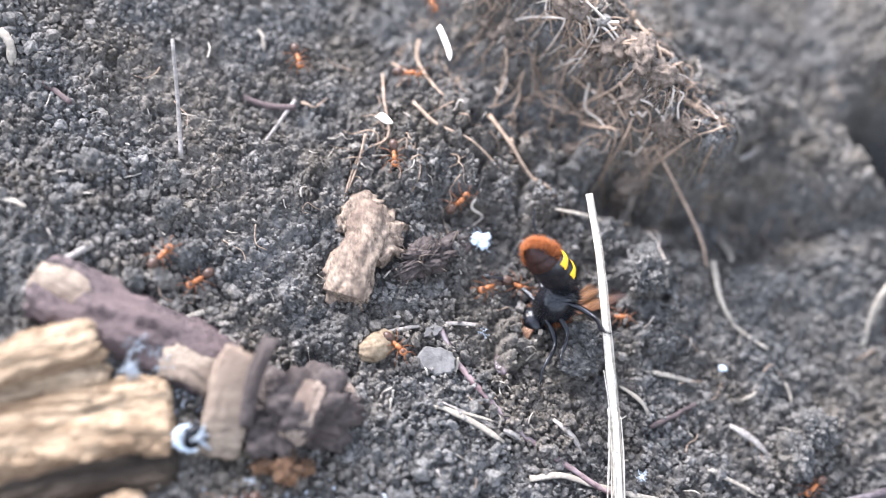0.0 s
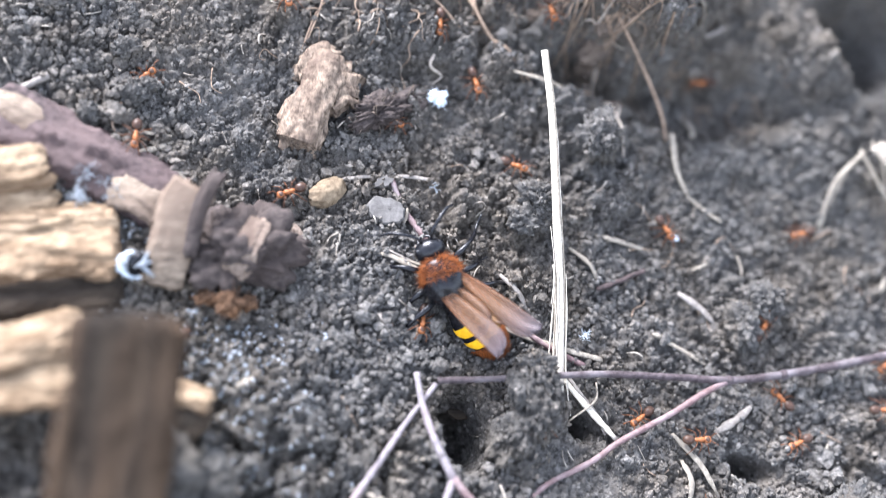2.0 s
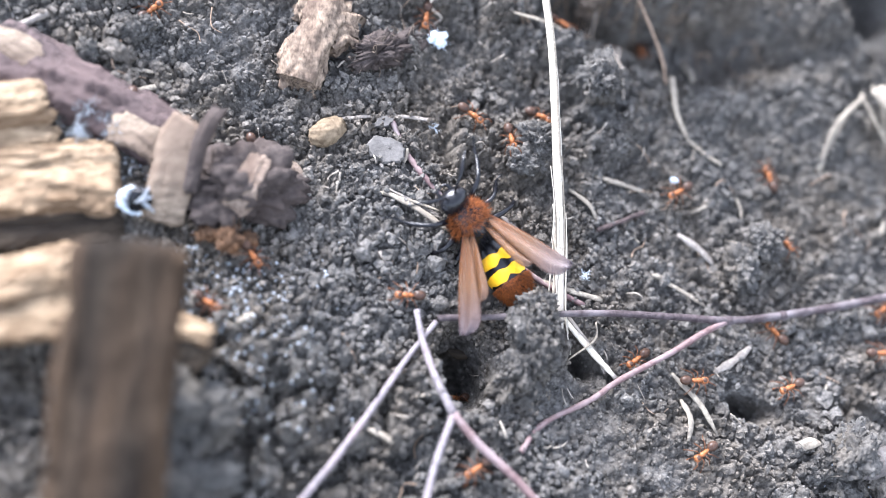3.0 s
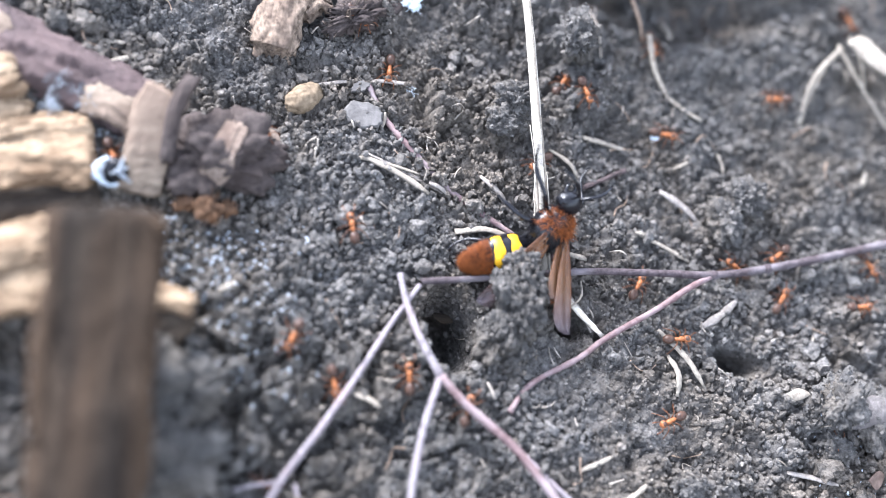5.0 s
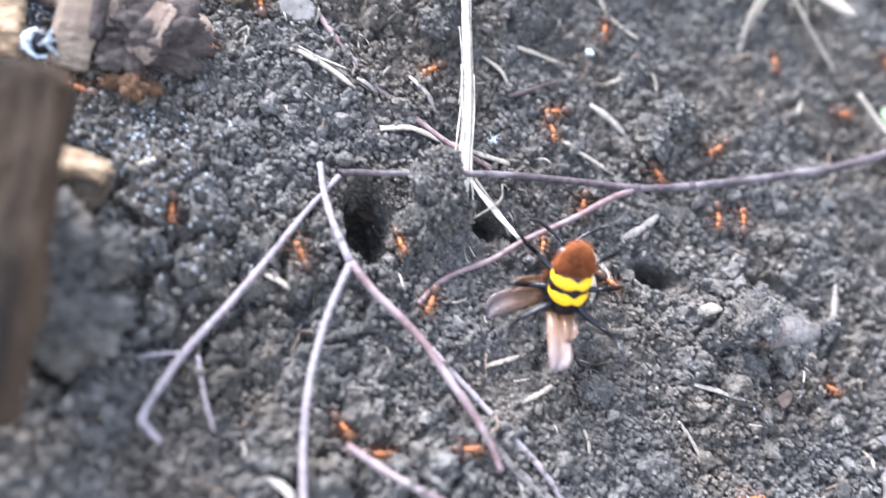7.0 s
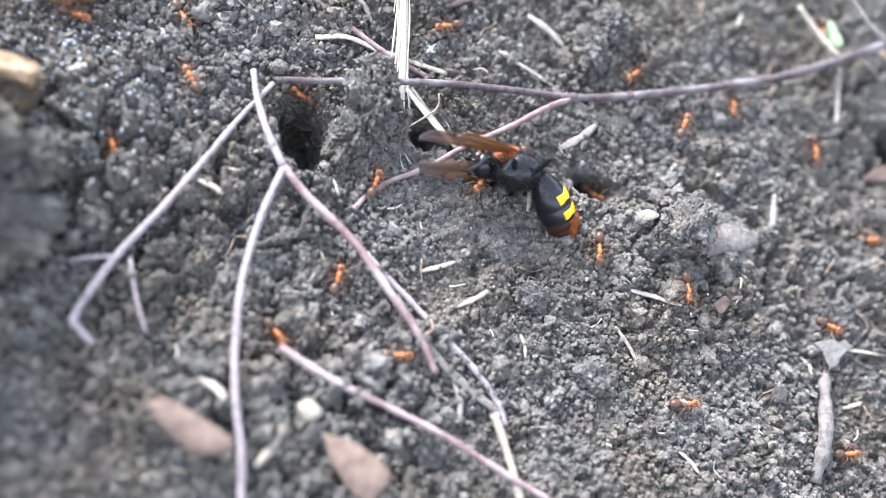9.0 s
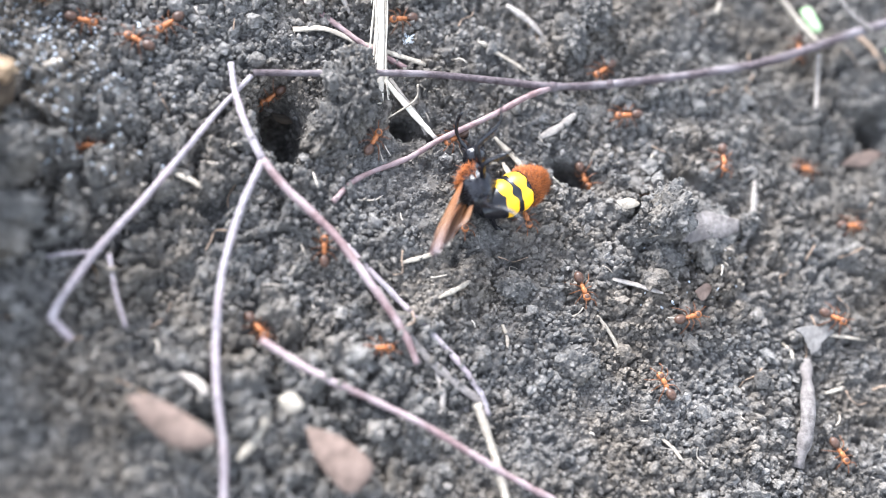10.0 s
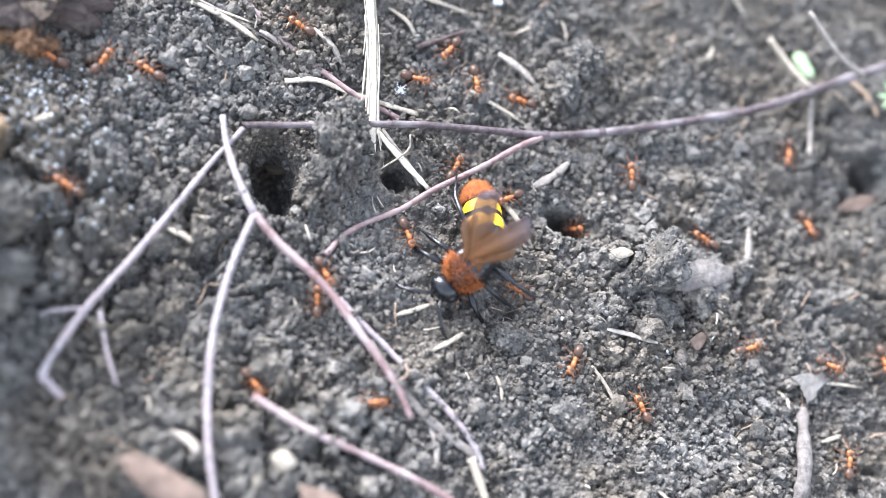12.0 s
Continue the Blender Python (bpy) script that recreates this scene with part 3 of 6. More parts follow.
rod("dry_grass", [(113.4, 58.8, 13), (117.0, 52.5, 11), (118.7, 46.5, 8)], 1.2, STRAW, "dry bent grass blade", "grass", flat=0.4)
rod("stem", [(131.6, 25.1, 8), (136.9, 16.9, 8), (141.1, 10.6, 9)], 1.8, STRAW, "pale dry stem behind the branch", "stem")
rod("stem", [(141.0, 7.3, 9), (142.2, 1.8, 5), (140.7, -7.3, 1)], 1.4, DULL_STRAW, "pale dry stem hanging below the branch", "stem")
rod("root_end", [(28.1, 100.8, 28), (47.4, 80.5, 12), (55.5, 67.0, 6), (58.1, 60.4, 2)], 0.9, ROOT, "thin brown hanging root", "root")
rod("wood_stick", [(129.6, -74.1, 1), (126.0, -89.6, 1.5), (124.0, -100.4, 1)], 3.3, DEAD_WOOD, "short grey dead stick on the soil", "stick", rough=0.12)
rod("twig", [(-113.2, 55.2, 3), (-106.1, 61.0, 4), (-98.3, 65.8, 5)], 1.7, DULL_STRAW, "grey-brown broken twig beside the bark", "twig")
rod("twig", [(-62.7, 106.6, 1), (-56.5, 104.0, 2), (-50.1, 102.7, 2)], 1.6, BARK, "dark short twig on the soil", "twig")
rod("twig", [(-63.7, 87.8, 1), (-58.1, 93.7, 2), (-50.0, 105.2, 2)], 1.0, DULL_STRAW, "thin dry twig on the soil", "twig")
rod("twig", [(-112.0, 108.4, 1), (-108.0, 105.8, 2), (-103.9, 101.5, 2)], 1.4, BARK, "dark short twig on the soil", "twig")
rod("twig", [(34.3, 18.3, 2), (40.9, 20.7, 3), (47.4, 23.4, 3)], 1.2, BARK, "dark thin twig on the soil", "twig")

bits([((-120.1, 119.9, 0), (-117.6, 111.4, 0), 2.4), ((-20.5, 25.4, 0), (-5.0, 15.8, 0), 1.7), ((-23.9, 25.9, 0), (-6.4, 20.9, 0), 0.9),
    ((34.9, 32.5, 0), (50.8, 29.1, 0), 1.6), ((60.8, 92.0, 0), (67.0, 89.6, 0), 1.8), ((69.9, 72.7, 0), (67.6, 62.8, 0), 2.2),
    ((13.8, 73.6, 0), (33.5, 71.2, 0), 1.2), ((-83.9, 54.3, 0), (-70.1, 53.2, 0), 1.2), ((-69.8, 44.6, 0), (-65.7, 40.8, 0), 1.3),
    ((51.3, -17.6, 0), (61.6, -32.7, 0), 1.8), ((53.2, -24.1, 0), (53.5, -34.4, 0), 1.7), 
    ], "straw_piece", STRAW, "short pale piece of dry straw on the soil", "straw", "straw pieces")
bits([((28.1, 29.2, 0), (35.4, 19.7, 0), 1.3), ((-54.5, -7.1, 0), (-48.7, -3.2, 0), 1.6), ((49.1, 6.5, 0), (62.9, -0.6, 0), 1.2),
    ((-19.8, -24.2, 0), (-8.2, -22.9, 0), 0.9), ((-25.3, -30.7, 0), (-19.7, -34.2, 0), 1.5),
    ((34.5, -59.0, 0), (44.3, -53.4, 0), 1.2), ((1.5, -53.6, 0), (5.0, -48.0, 0), 0.9), ((50.6, -64.7, 0), (51.1, -70.6, 0), 1.0),
    ((74.2, -62.7, 0), (80.0, -72.1, 0), 1.1), ((87.1, -91.6, 0), (92.0, -98.3, 0), 1.2), ((134.2, -82.5, 0), (140.7, -80.9, 0), 1.1),
    ((135.4, -68.0, 0), (147.6, -69.2, 0), 0.9)], "straw_piece", STRAW, "short pale piece of dry straw on the soil", "straw", "straw pieces")
bits([((125.1, -69.3, 0), (125.4, -74.4, 0), 1.2), ((89.1, -25.5, 0), (93.3, -20.2, 0), 0.8),
    ((113.3, 18.4, 0), (115.9, 22.9, 0), 1.5), ((26.2, -50.5, 0), (35.0, -47.6, 0), 1.2),
    ((-58.3, 126.3, 0), (-57.3, 119.7, 0), 1.2), ((11.6, 136.1, 0), (18.0, 125.4, 0), 1.3), 
    ((-78.8, 48.1, 0), (-69.7, 52.1, 0), 1.6), ((-5.3, -84.7, 0), (-11.9, -95.2, 0), 2.2), ((47.7, 6.8, 1), (52.3, 6.1, 0), 1.2),
    ((61.0, 24.1, 0), (65.5, 26.1, 0), 0.9)], "straw_piece", STRAW, "short pale piece of dry straw on the soil", "straw", "straw pieces")
bits([((74.2, 28.3, 0), (74.9, 22.6, 0), 0.9), ((-13.9, 37.1, 0), (-15.4, 32.6, 0), 0.9), ((-119.4, 78.2, 0), (-113.1, 74.9, 0), 1.6)], "straw_piece", STRAW, "short pale piece of dry straw on the soil", "straw", "straw pieces")
bits([((62.7, -17.5, 0), (71.9, -11.6, 0), 2.0), ((-21.6, 10.6, 0), (-18.8, 4.0, 0), 1.8), ((116.7, -44.5, 0), (120.9, -26.9, 0), 2.0),
    ((78.3, -54.1, 0), (90.5, -58.0, 0), 1.5), 
    ((8.6, 21.1, 0), (15.7, 12.6, 0), 1.6), ((55.8, 17.6, 0), (65.7, 10.1, 0), 2.2), 
    ((-19.0, 26.0, 0), (-0.7, 16.6, 0), 1.0), ((-4.7, 18.8, 0), (-0.2, 16.6, 0), 1.4), ((32.8, -74.3, 0), (34.4, -86.1, 0), 1.6),
    ((-18.6, -81.3, 0), (-23.9, -76.1, 0), 2.2)], "chip", DULL_STRAW, "weathered grey-brown splinter on the soil", "splinter", "splinters")
bits([((101.1, 89.0, 0), (110.6, 102.0, 0), 1.6), ((70.4, 89.7, 0), (77.3, 93.4, 0), 1.4)], "chip", DULL_STRAW, "weathered grey-brown splinter on the soil", "splinter", "splinters")

rod("root", [(157.3, 15.5, 5), (161.3, 11.4, 5), (163.3, 5.0, 4)], 1.2, ROOT, "reddish curved root beside the hollow", "root")
rod("straw", [(165.8, 1.0, 3), (173.2, -2.3, 3)], 1.8, STRAW, "pale straw end beside the hollow", "straw", flat=0.5)

# fine roots that hang from the earth bank and lie round it
def root_strand(rows, width, label="thin brown root hanging from the earth bank", mat=ROOT):
    rows = [(u, v, min(h, top_of(u, v) + 2.6)) for u, v, h in rows]
    rod("root", rows, width, mat, label, "root", "roots of the bank", sides=5, rough=0.12, taper=0.5, steps=5)


root_strand([(-21.1, 102.1, 14), (-16.0, 95.5, 12), (-7.7, 90.5, 10), (0.5, 83.9, 6)], 1.1)
root_strand([(-0.5, 100.1, 26), (3.5, 90.9, 20), (9.0, 82.4, 12), (19.8, 73.8, 5)], 1.2)
root_strand([(3.6, 92.5, 20), (7.8, 84.6, 14), (13.2, 79.5, 8), (18.2, 73.0, 5)], 0.8)
root_strand([(-27.3, 112.5, 12), (-28.6, 102.7, 12), (-28.1, 92.8, 10), (-35.1, 88.7, 8), (-39.8, 77.0, 3)], 0.8)
root_strand([(-33.8, 93.3, 10), (-36.0, 85.6, 8), (-38.6, 79.2, 5)], 0.7)
root_strand([(-16.6, 123.3, 20), (-17.8, 116.7, 20), (-16.0, 107.8, 16), (-13.7, 102.5, 14)], 1.1)
root_strand([(-24.0, 116.6, 18), (-21.1, 111.7, 17), (-24.4, 107.5, 14)], 0.9)
root_strand([(32.1, 110.9, 36), (40.0, 106.2, 34), (45.4, 103.1, 30)], 1.4)
root_strand([(34.7, 117.6, 36), (37.2, 107.6, 34), (37.1, 100.2, 30)], 1.2)
root_strand([(-5.1, 79.5, 3), (-7.3, 75.1, 4), (-3.4, 74.1, 3), (-7.9, 70.5, 2)], 1.0, "curled pale root on the soil", PALE_ROOT)
root_strand([(-14.1, 65.1, 4), (-12.8, 66.5, 5), (-10.4, 65.9, 4)], 1.0, "curled pale root on the soil", PALE_ROOT)
root_strand([(-81.8, 60.2, 1), (-83.7, 56.4, 2), (-82.4, 53.0, 2), (-76.0, 52.3, 2)], 0.8, "thin pale root on the soil")
root_strand([(-48.4, 104.9, 1), (-45.1, 103.3, 3), (-42.0, 105.6, 2), (-44.1, 102.8, 1)], 0.9, "curled root on the soil")
r = np.random.default_rng(21)
CROWN = [(16.5, 117.7, 34, 20), (28.1, 100.8, 22, 16), (44.7, 92.9, 20, 14), (-2.8, 116.6, 18, 18), (66.6, 81.9, 22, 10), (-20.9, 91.5, 20, 16), (23.0, 96.2, 14, 12)]
tangle = []
for i in range(250):
    cu, cv, ru, rv = CROWN[min(int(r.random() ** 1.7 * 7), 6)]
    u, v = cu + r.normal() * ru * 0.55, cv + r.normal() * rv * 0.55
    way, length = r.uniform(0, 2 * math.pi) if i % 3 else -1.2 + r.normal() * 0.5, r.uniform(3.5, 12)
    pts = []
    for k in range(5):
        h = top_of(u, v) + 0.4 + 2.2 * math.sin(k * 0.78) * r.random()
        pts.append((u, v, h))
        way += r.normal() * 1.1
        u, v = u + math.cos(way) * length / 4, v + math.sin(way) * length / 4
    width, pale = 0.16 + 0.5 * r.random() ** 2.2, r.random() < 0.18
    if i < 90:
        root_strand(pts, width, mat=PALE_ROOT if pale else ROOT)
    else:
        tangle.append(tube_data(pts, [width / 2, width / 4], 5, 5, 0.12, 1.0, i))
for i in range(120):
    t = r.random()
    k = 0 if t < 0.6 else 1
    t = t / 0.6 if k == 0 else (t - 0.6) / 0.4
    u = CREST[2 * k] * (1 - t) + CREST[2 * k + 2] * t + r.normal() * 3
    v = CREST[2 * k + 1] * (1 - t) + CREST[2 * k + 3] * t + r.normal() * 3
    way, length, lift = -2.0 + r.normal() * 0.8, r.uniform(4, 13), r.uniform(0.5, 3)
    pts = []
    for j in range(5):
        pts.append((u, v, top_of(u, v) + 0.5 + lift * math.sin(j * 0.7) * r.uniform(0.3, 1)))
        way += r.normal() * 1.0
        u, v = u + math.cos(way) * length / 4, v + math.sin(way) * length / 4
    root_strand(pts, 0.2 + 0.65 * r.random() ** 2, mat=PALE_ROOT if r.random() < 0.2 else ROOT)
for i in range(74):
    # long strands combed down along the crest
    t = r.random()
    k = 0 if t < 0.55 else 1
    t = t / 0.55 if k == 0 else (t - 0.55) / 0.45
    u = CREST[2 * k] * (1 - t) + CREST[2 * k + 2] * t + r.normal() * 5 - 3
    v = CREST[2 * k + 1] * (1 - t) + CREST[2 * k + 3] * t + r.normal() * 5 - 2
    way, length, lift = -0.85 + r.normal() * 0.4, r.uniform(12, 30), r.uniform(1, 5)
    pts = []
    start = top_of(u, v)
    for j in range(6):
        if j > 2 and top_of(u, v) < start - 9:
            break
        pts.append((u, v, top_of(u, v) + 0.4 + lift * math.sin(j * 0.62) * r.uniform(0.4, 1)))
        way += r.normal() * 0.38
        u, v = u + math.cos(way) * length / 5, v + math.sin(way) * length / 5
    root_strand(pts, 0.35 + 0.7 * r.random() ** 1.6, mat=PALE_ROOT if r.random() < 0.16 else ROOT)
for i in range(70):
    u, v, way = r.uniform(-110, 160), r.uniform(-90, 120), r.uniform(0, 6.28)
    pts = []
    for k in range(4):
        pts.append((u, v, top_of(u, v) + 0.5 + 0.9 * r.random()))
        way += r.normal() * 0.7
        u, v = u + math.cos(way) * 2.6, v + math.sin(way) * 2.6
    tangle.append(tube_data(pts, [0.2, 0.1], 4, 4, 0.12, 1.0, i))
verts, faces = join(tangle)
tagged(new("root_tangle", mesh_of("root_tangle", [SLOPE @ Vector(p) for p in verts], faces, ROOT)), "tangle of hair-thin brown roots on the bank", "roots", kind="stuff")


def scatter_litter(count, seed):
    """Tiny plant fibres and specks strewn over the soil."""
    q = np.random.default_rng(seed)
    pieces = []
    for k in range(count):
        u, v, way = q.uniform(-120, 180), q.uniform(-98, 135), q.uniform(0, 6.28)
        length, wide = q.uniform(1.0, 4.5), q.uniform(0.14, 0.34)
        pts = []
        for j in range(3):
            pts.append((u, v, top_of(u, v) + 0.9 + 0.6 * q.random()))
            way += q.normal() * 0.5
            u, v = u + math.cos(way) * length / 2, v + math.sin(way) * length / 2
        pieces.append(tube_data(pts, [wide, wide * 0.5], 4, 3, 0.1, 0.6, k))
    verts, faces = join(pieces)
    ob = new("plant_litter", mesh_of("plant_litter", [SLOPE @ Vector(p) for p in verts], faces, LITTER))
    tagged(ob, "tiny pale plant fibres strewn over the soil", "litter", kind="stuff")


scatter_litter(420, 33)


# ---- clods, wood and litter ----
def lump(name, where, size, mat, label, category, turn=0, seed=0, rough=0.25, ball=BALL3, sink=0.3, freq=1.6, fine=0.06, tilt=0, smooth=True):
    u, v = where[0], where[1]
    h = top_of(u, v) + size[2] * (1 - 2 * sink) + (where[2] if len(where) > 2 else 0)
    return thing(name, lie(u, v, h, tilt, 0, turn), label, category, mesh=mesh_of(name, *lump_data(size, seed, rough, ball, freq, fine), mat, smooth))


def crust(parent, lumps, count, low, high, seed):
    """Soil crumbs that cling to a clod, joined into one part."""
    r = np.random.default_rng(seed)
    shapes, verts, faces = crumb_shapes(BALL1, 16, r), [], []
    for mesh, m in lumps:
        spots = np.array([m @ mesh.vertices[int(i)].co for i in r.integers(0, len(mesh.vertices), count)])
        for p in spots:
            base = len(verts)
            turn = np.array(Euler(r.uniform(0, 6.28, 3)).to_matrix())
            verts += list(shapes[r.integers(16)] @ turn.T * (low + (high - low) * r.random() ** 1.8) * MM + p)
            faces += [tuple(i + base for i in f) for f in BALL1[1]]
    tagged(part("crumb_crust", mesh_of("crumb_crust", verts, faces, CRUMB, False), parent), kind="stuff")


clod_base = (12.8, -16.7, 0)
clod = thing("earth_clod", lie(clod_base[0], clod_base[1], 0), "tall knobbly grey clod of earth beside a burrow", "clod")
for k, (p, size) in enumerate([
    ((12.4, -24.6, -2), (7.5, 6.5, 6.5)), ((17.4, -21.0, -3), (5.5, 7, 5)), ((10.6, -17.6, 2), (4.8, 7.5, 8)), ((15.0, -13.5, 2.5), (5.4, 8, 8.5)),
    ((13.0, -8.9, 5.5), (4.4, 7, 7)), ((16.6, -6.6, 5), (4.2, 6, 6.4)), ((15.2, -3.0, 8), (3.6, 4.2, 4.6)), ((7.9, -26.8, -3), (5, 5, 4)),
]):
    part("lump", mesh_of("lump", *lump_data(size, 40 + k, 0.42, BALL5, 1.7, 0.26), EARTH), clod, "", pose((p[0] - clod_base[0]) * MM, (p[1] - clod_base[1]) * MM, p[2] * MM, k * 9 - 30, 0, k * 23 - 80))
crust(clod, [(o.data, o.matrix_basis.copy()) for o in clod.children], 190, 0.25, 0.85, 5)
CLODS = [
    ((-66.6, -43.0, 0), 12, 7), ((-62.0, -30.0, 0), 8, 6), ((-72.0, -26.0, 0), 11, 8), ((-58.0, -56.0, 0), 9, 5),
    ((16.2, 35.2, 0), 5, 3), ((91.7, -39.4, 0), 6, 4), ((105.4, -42.0, 0), 8, 3), ((91.9, -49.0, 0), 5, 4), ((68.2, -74.9, 0), 5, 2.5), ((91.9, -36.8, 0), 6, 4),
    ((78.1, 14.7, 0), 5, 5), ((18.8, 39.6, 0), 5, 5), ((-78.6, 63.4, 0), 4, 3), ((-89.4, 57.0, 0), 3, 3), ((-80.6, 84.3, 0), 2.6, 2.5), ((-98.4, 85.4, 0), 4, 2.5),
    ((-81.2, 74.2, 0), 3.4, 3.5), ((35.4, 56.2, 0), 6, 5), ((37.5, 48.5, 0), 5, 4), ((54.0, -55.6, 0), 4, 2), ((116.3, -39.2, 0), 4, 3), ((72.6, 9.3, 0), 6, 4),
]
for i, (p, wide, high) in enumerate(CLODS):
    piece = lump("clod", p, (wide, wide * 0.75, high), EARTH, "rough dark grey clod of earth", "clod", i * 47, 20 + i, 0.5, BALL5, 0.35, 1.9, 0.22)
    crust(piece, [(piece.data, Matrix())], 130, 0.25, 0.8, 60 + i)

# matted lumps of earth and root on the crest of the bank
q = np.random.default_rng(77)
for i in range(26):
    k, t = (0, q.random()) if i < 16 else (1, q.random())
    u = CREST[2 * k] * (1 - t) + CREST[2 * k + 2] * t + q.normal() * 6 - 3
    v = CREST[2 * k + 1] * (1 - t) + CREST[2 * k + 3] * t + q.normal() * 6 - 3
    wide = q.uniform(2.2, 5.0)
    lump("root_clump", (u, v), (wide, wide * 0.7, wide * 0.55), FELT, "dark brown clump of matted roots and earth", "root clump", q.uniform(0, 180), 400 + i, 0.6, BALL4, 0.3, 2.0, 0.22)

def beam(pts, wide, high, seed=1, ragged=0.25, boxy=0.55):
    """A split piece of wood: layers that slip past one another, ragged along the grain, with broken ends."""
    base = np.array(pts[0], float)
    line = smooth_line([np.array(p, float) - base for p in pts], 24)
    sides = 60
    verts, faces, n = [], [], len(line)
    off = Vector((seed * 5.7, seed * 2.3, seed * 9.1))
    run = 0.0
    for i, p in enumerate(line):
        d = line[min(i + 1, n - 1)] - line[max(i - 1, 0)]
        d /= np.linalg.norm(d)
        a = np.cross(d, (0, 0, 1.0))
        a /= np.linalg.norm(a)
        b = np.cross(a, d)
        run += float(np.linalg.norm(p - line[max(i - 1, 0)]))
        edge = min(i, n - 1 - i)
        end = (0.62, 0.86, 0.96)[edge] if edge < 3 else 1.0
        for k in range(sides):
            w = 2 * math.pi * k / sides
            c, s = math.cos(w), math.sin(w)
            m = max(abs(c), abs(s)) ** boxy
            c, s = c / m, s / m
            y, z = c * wide / 2, s * high / 2
            layer = math.floor((z + 0.6 * noise.noise(Vector((run * 0.12, y * 0.2, seed)))) / 1.5)
            slip = noise.noise(Vector((layer * 3.7, seed * 1.3, run * 0.02)))
            g = 0.9 * noise.noise(Vector((run * 0.07, y * 0.16, z * 0.16)) + off) + 0.55 * noise.noise(Vector((run * 0.14, y * 0.6, z * 0.6)) + off)
            g += 0.3 * noise.noise(Vector((run * 0.5, y * 1.3, z * 1.3)) + off) + 0.14 * noise.noise(Vector((run * 1.6, y * 2.6, z * 2.6)) + off)
            g = end * (1 + ragged * (g + 0.8 * slip))
            far = d * (slip * 2.4 + noise.noise(Vector((7.0, y * 0.9, z * 0.9)) + off) * 1.6) * ragged * 3 * (1 if edge < 3 else 0)
            verts.append((p + far + a * c * g * wide / 2 + b * s * g * high / 2) * MM)
    for i in range(n - 1):
        faces += [(i * sides + k, i * sides + (k + 1) % sides, (i + 1) * sides + (k + 1) % sides, (i + 1) * sides + k) for k in range(sides)]
    faces += [tuple(range(sides))[::-1], tuple((n - 1) * sides + k for k in range(sides))]
    return verts, faces, base


# the corky gall with its dark root end
gall = thing("wood_gall", lie(-34.0, 62.6, 5), "light brown corky wood lump with a dark root end", "wood lump")
for line, wide, high, seed in (([(-40.6, 51.8, 3.5), (-38.0, 59.0, 5.5), (-34.6, 66.4, 6.5), (-33.4, 72.6, 5.5)], 9.5, 8, 61), ([(-35.2, 63.4, 6), (-30.6, 66.2, 6.5), (-26.6, 66.4, 4.5)], 9, 7, 64), ([(-38.4, 69.0, 4), (-36.0, 73.8, 5.5), (-32.4, 76.4, 4.5)], 7.5, 6, 67)):
    v, f, base = beam(line, wide, high, seed, 0.46, 0.2)
    part("lobe", mesh_of("lobe", v, f, GALL), gall, "", pose((base[0] + 34.0) * MM, (base[1] - 62.6) * MM, (base[2] - 5) * MM))
part("root_end", mesh_of("root_end", *lump_data((8.5, 3.6, 3.2), 3, 0.7, BALL5, 2.2, 0.34), CHUNK), gall, "dark crumbling root end", pose(0.0145, -0.0005, 0.0015, 0, 0, 25))
q = np.random.default_rng(91)
hairs = []
for k in range(46):
    t, d = q.uniform(-1, 1), q.normal(size=3)
    d /= np.linalg.norm(d)
    p = np.array((14.5 + 7.0 * t, 3.2 * t - 0.5, 1.5)) + d * 2.6
    hairs.append(tube_data([p, p + d * 1.6 + q.normal(size=3) * 0.7, p + d * 2.6 + q.normal(size=3) * 1.5], [0.22, 0.16, 0.06], 4, 3, 0.1, 1.0, k))
tagged(part("rootlet", mesh_of("rootlet", *join(hairs), FELT), gall, "short dark rootlets"), kind="stuff")
lump("cocoon", (-33.4, 40.6, 0), (5.0, 3.36, 2.7), COCOON, "fuzzy tan cocoon lying on the soil", "cocoon", 38, 3, 0.16, BALL4, 0.2, 1.6, 0.1)


def plate(name, outline, thick, mat, label, category, lift=0.6, curl=0.0, m=None):
    """A thin slab with that outline (slope points), bevelled by an inner rim and slightly curled."""
    c = np.mean(np.array(outline, float), axis=0)
    base = top_of(c[0], c[1]) + lift if lift else 0.0
    ring = smooth_line([*outline, outline[0]], 5)[:-1]
    if mat is STONE or mat is DEAD_WOOD:
        chip = np.random.default_rng(int(abs(c[0]) * 10))
        ring = [p + np.array((*chip.normal(0, 0.22, 2), 0)) for p in ring]
    verts, n = [], len(ring)
    for z, k in ((-0.5, 0.9), (-0.2, 1.0), (0.2, 1.0), (0.5, 0.9)):
        for p in ring:
            d = np.array(p[:2]) - c[:2]
            verts.append((d[0] * k * MM, d[1] * k * MM, (z * thick + (p[2] - c[2]) + curl * (d @ d) * 0.01) * MM))
    faces = [tuple(range(n))[::-1], tuple(range(3 * n, 4 * n))]
    for a in range(3):
        faces += [(a * n + i, a * n + (i + 1) % n, (a + 1) * n + (i + 1) % n, (a + 1) * n + i) for i in range(n)]
    return thing(name, lie(c[0], c[1], base + c[2]), label, category, mesh=mesh_of(name, verts, faces, mat, mat is not STONE))


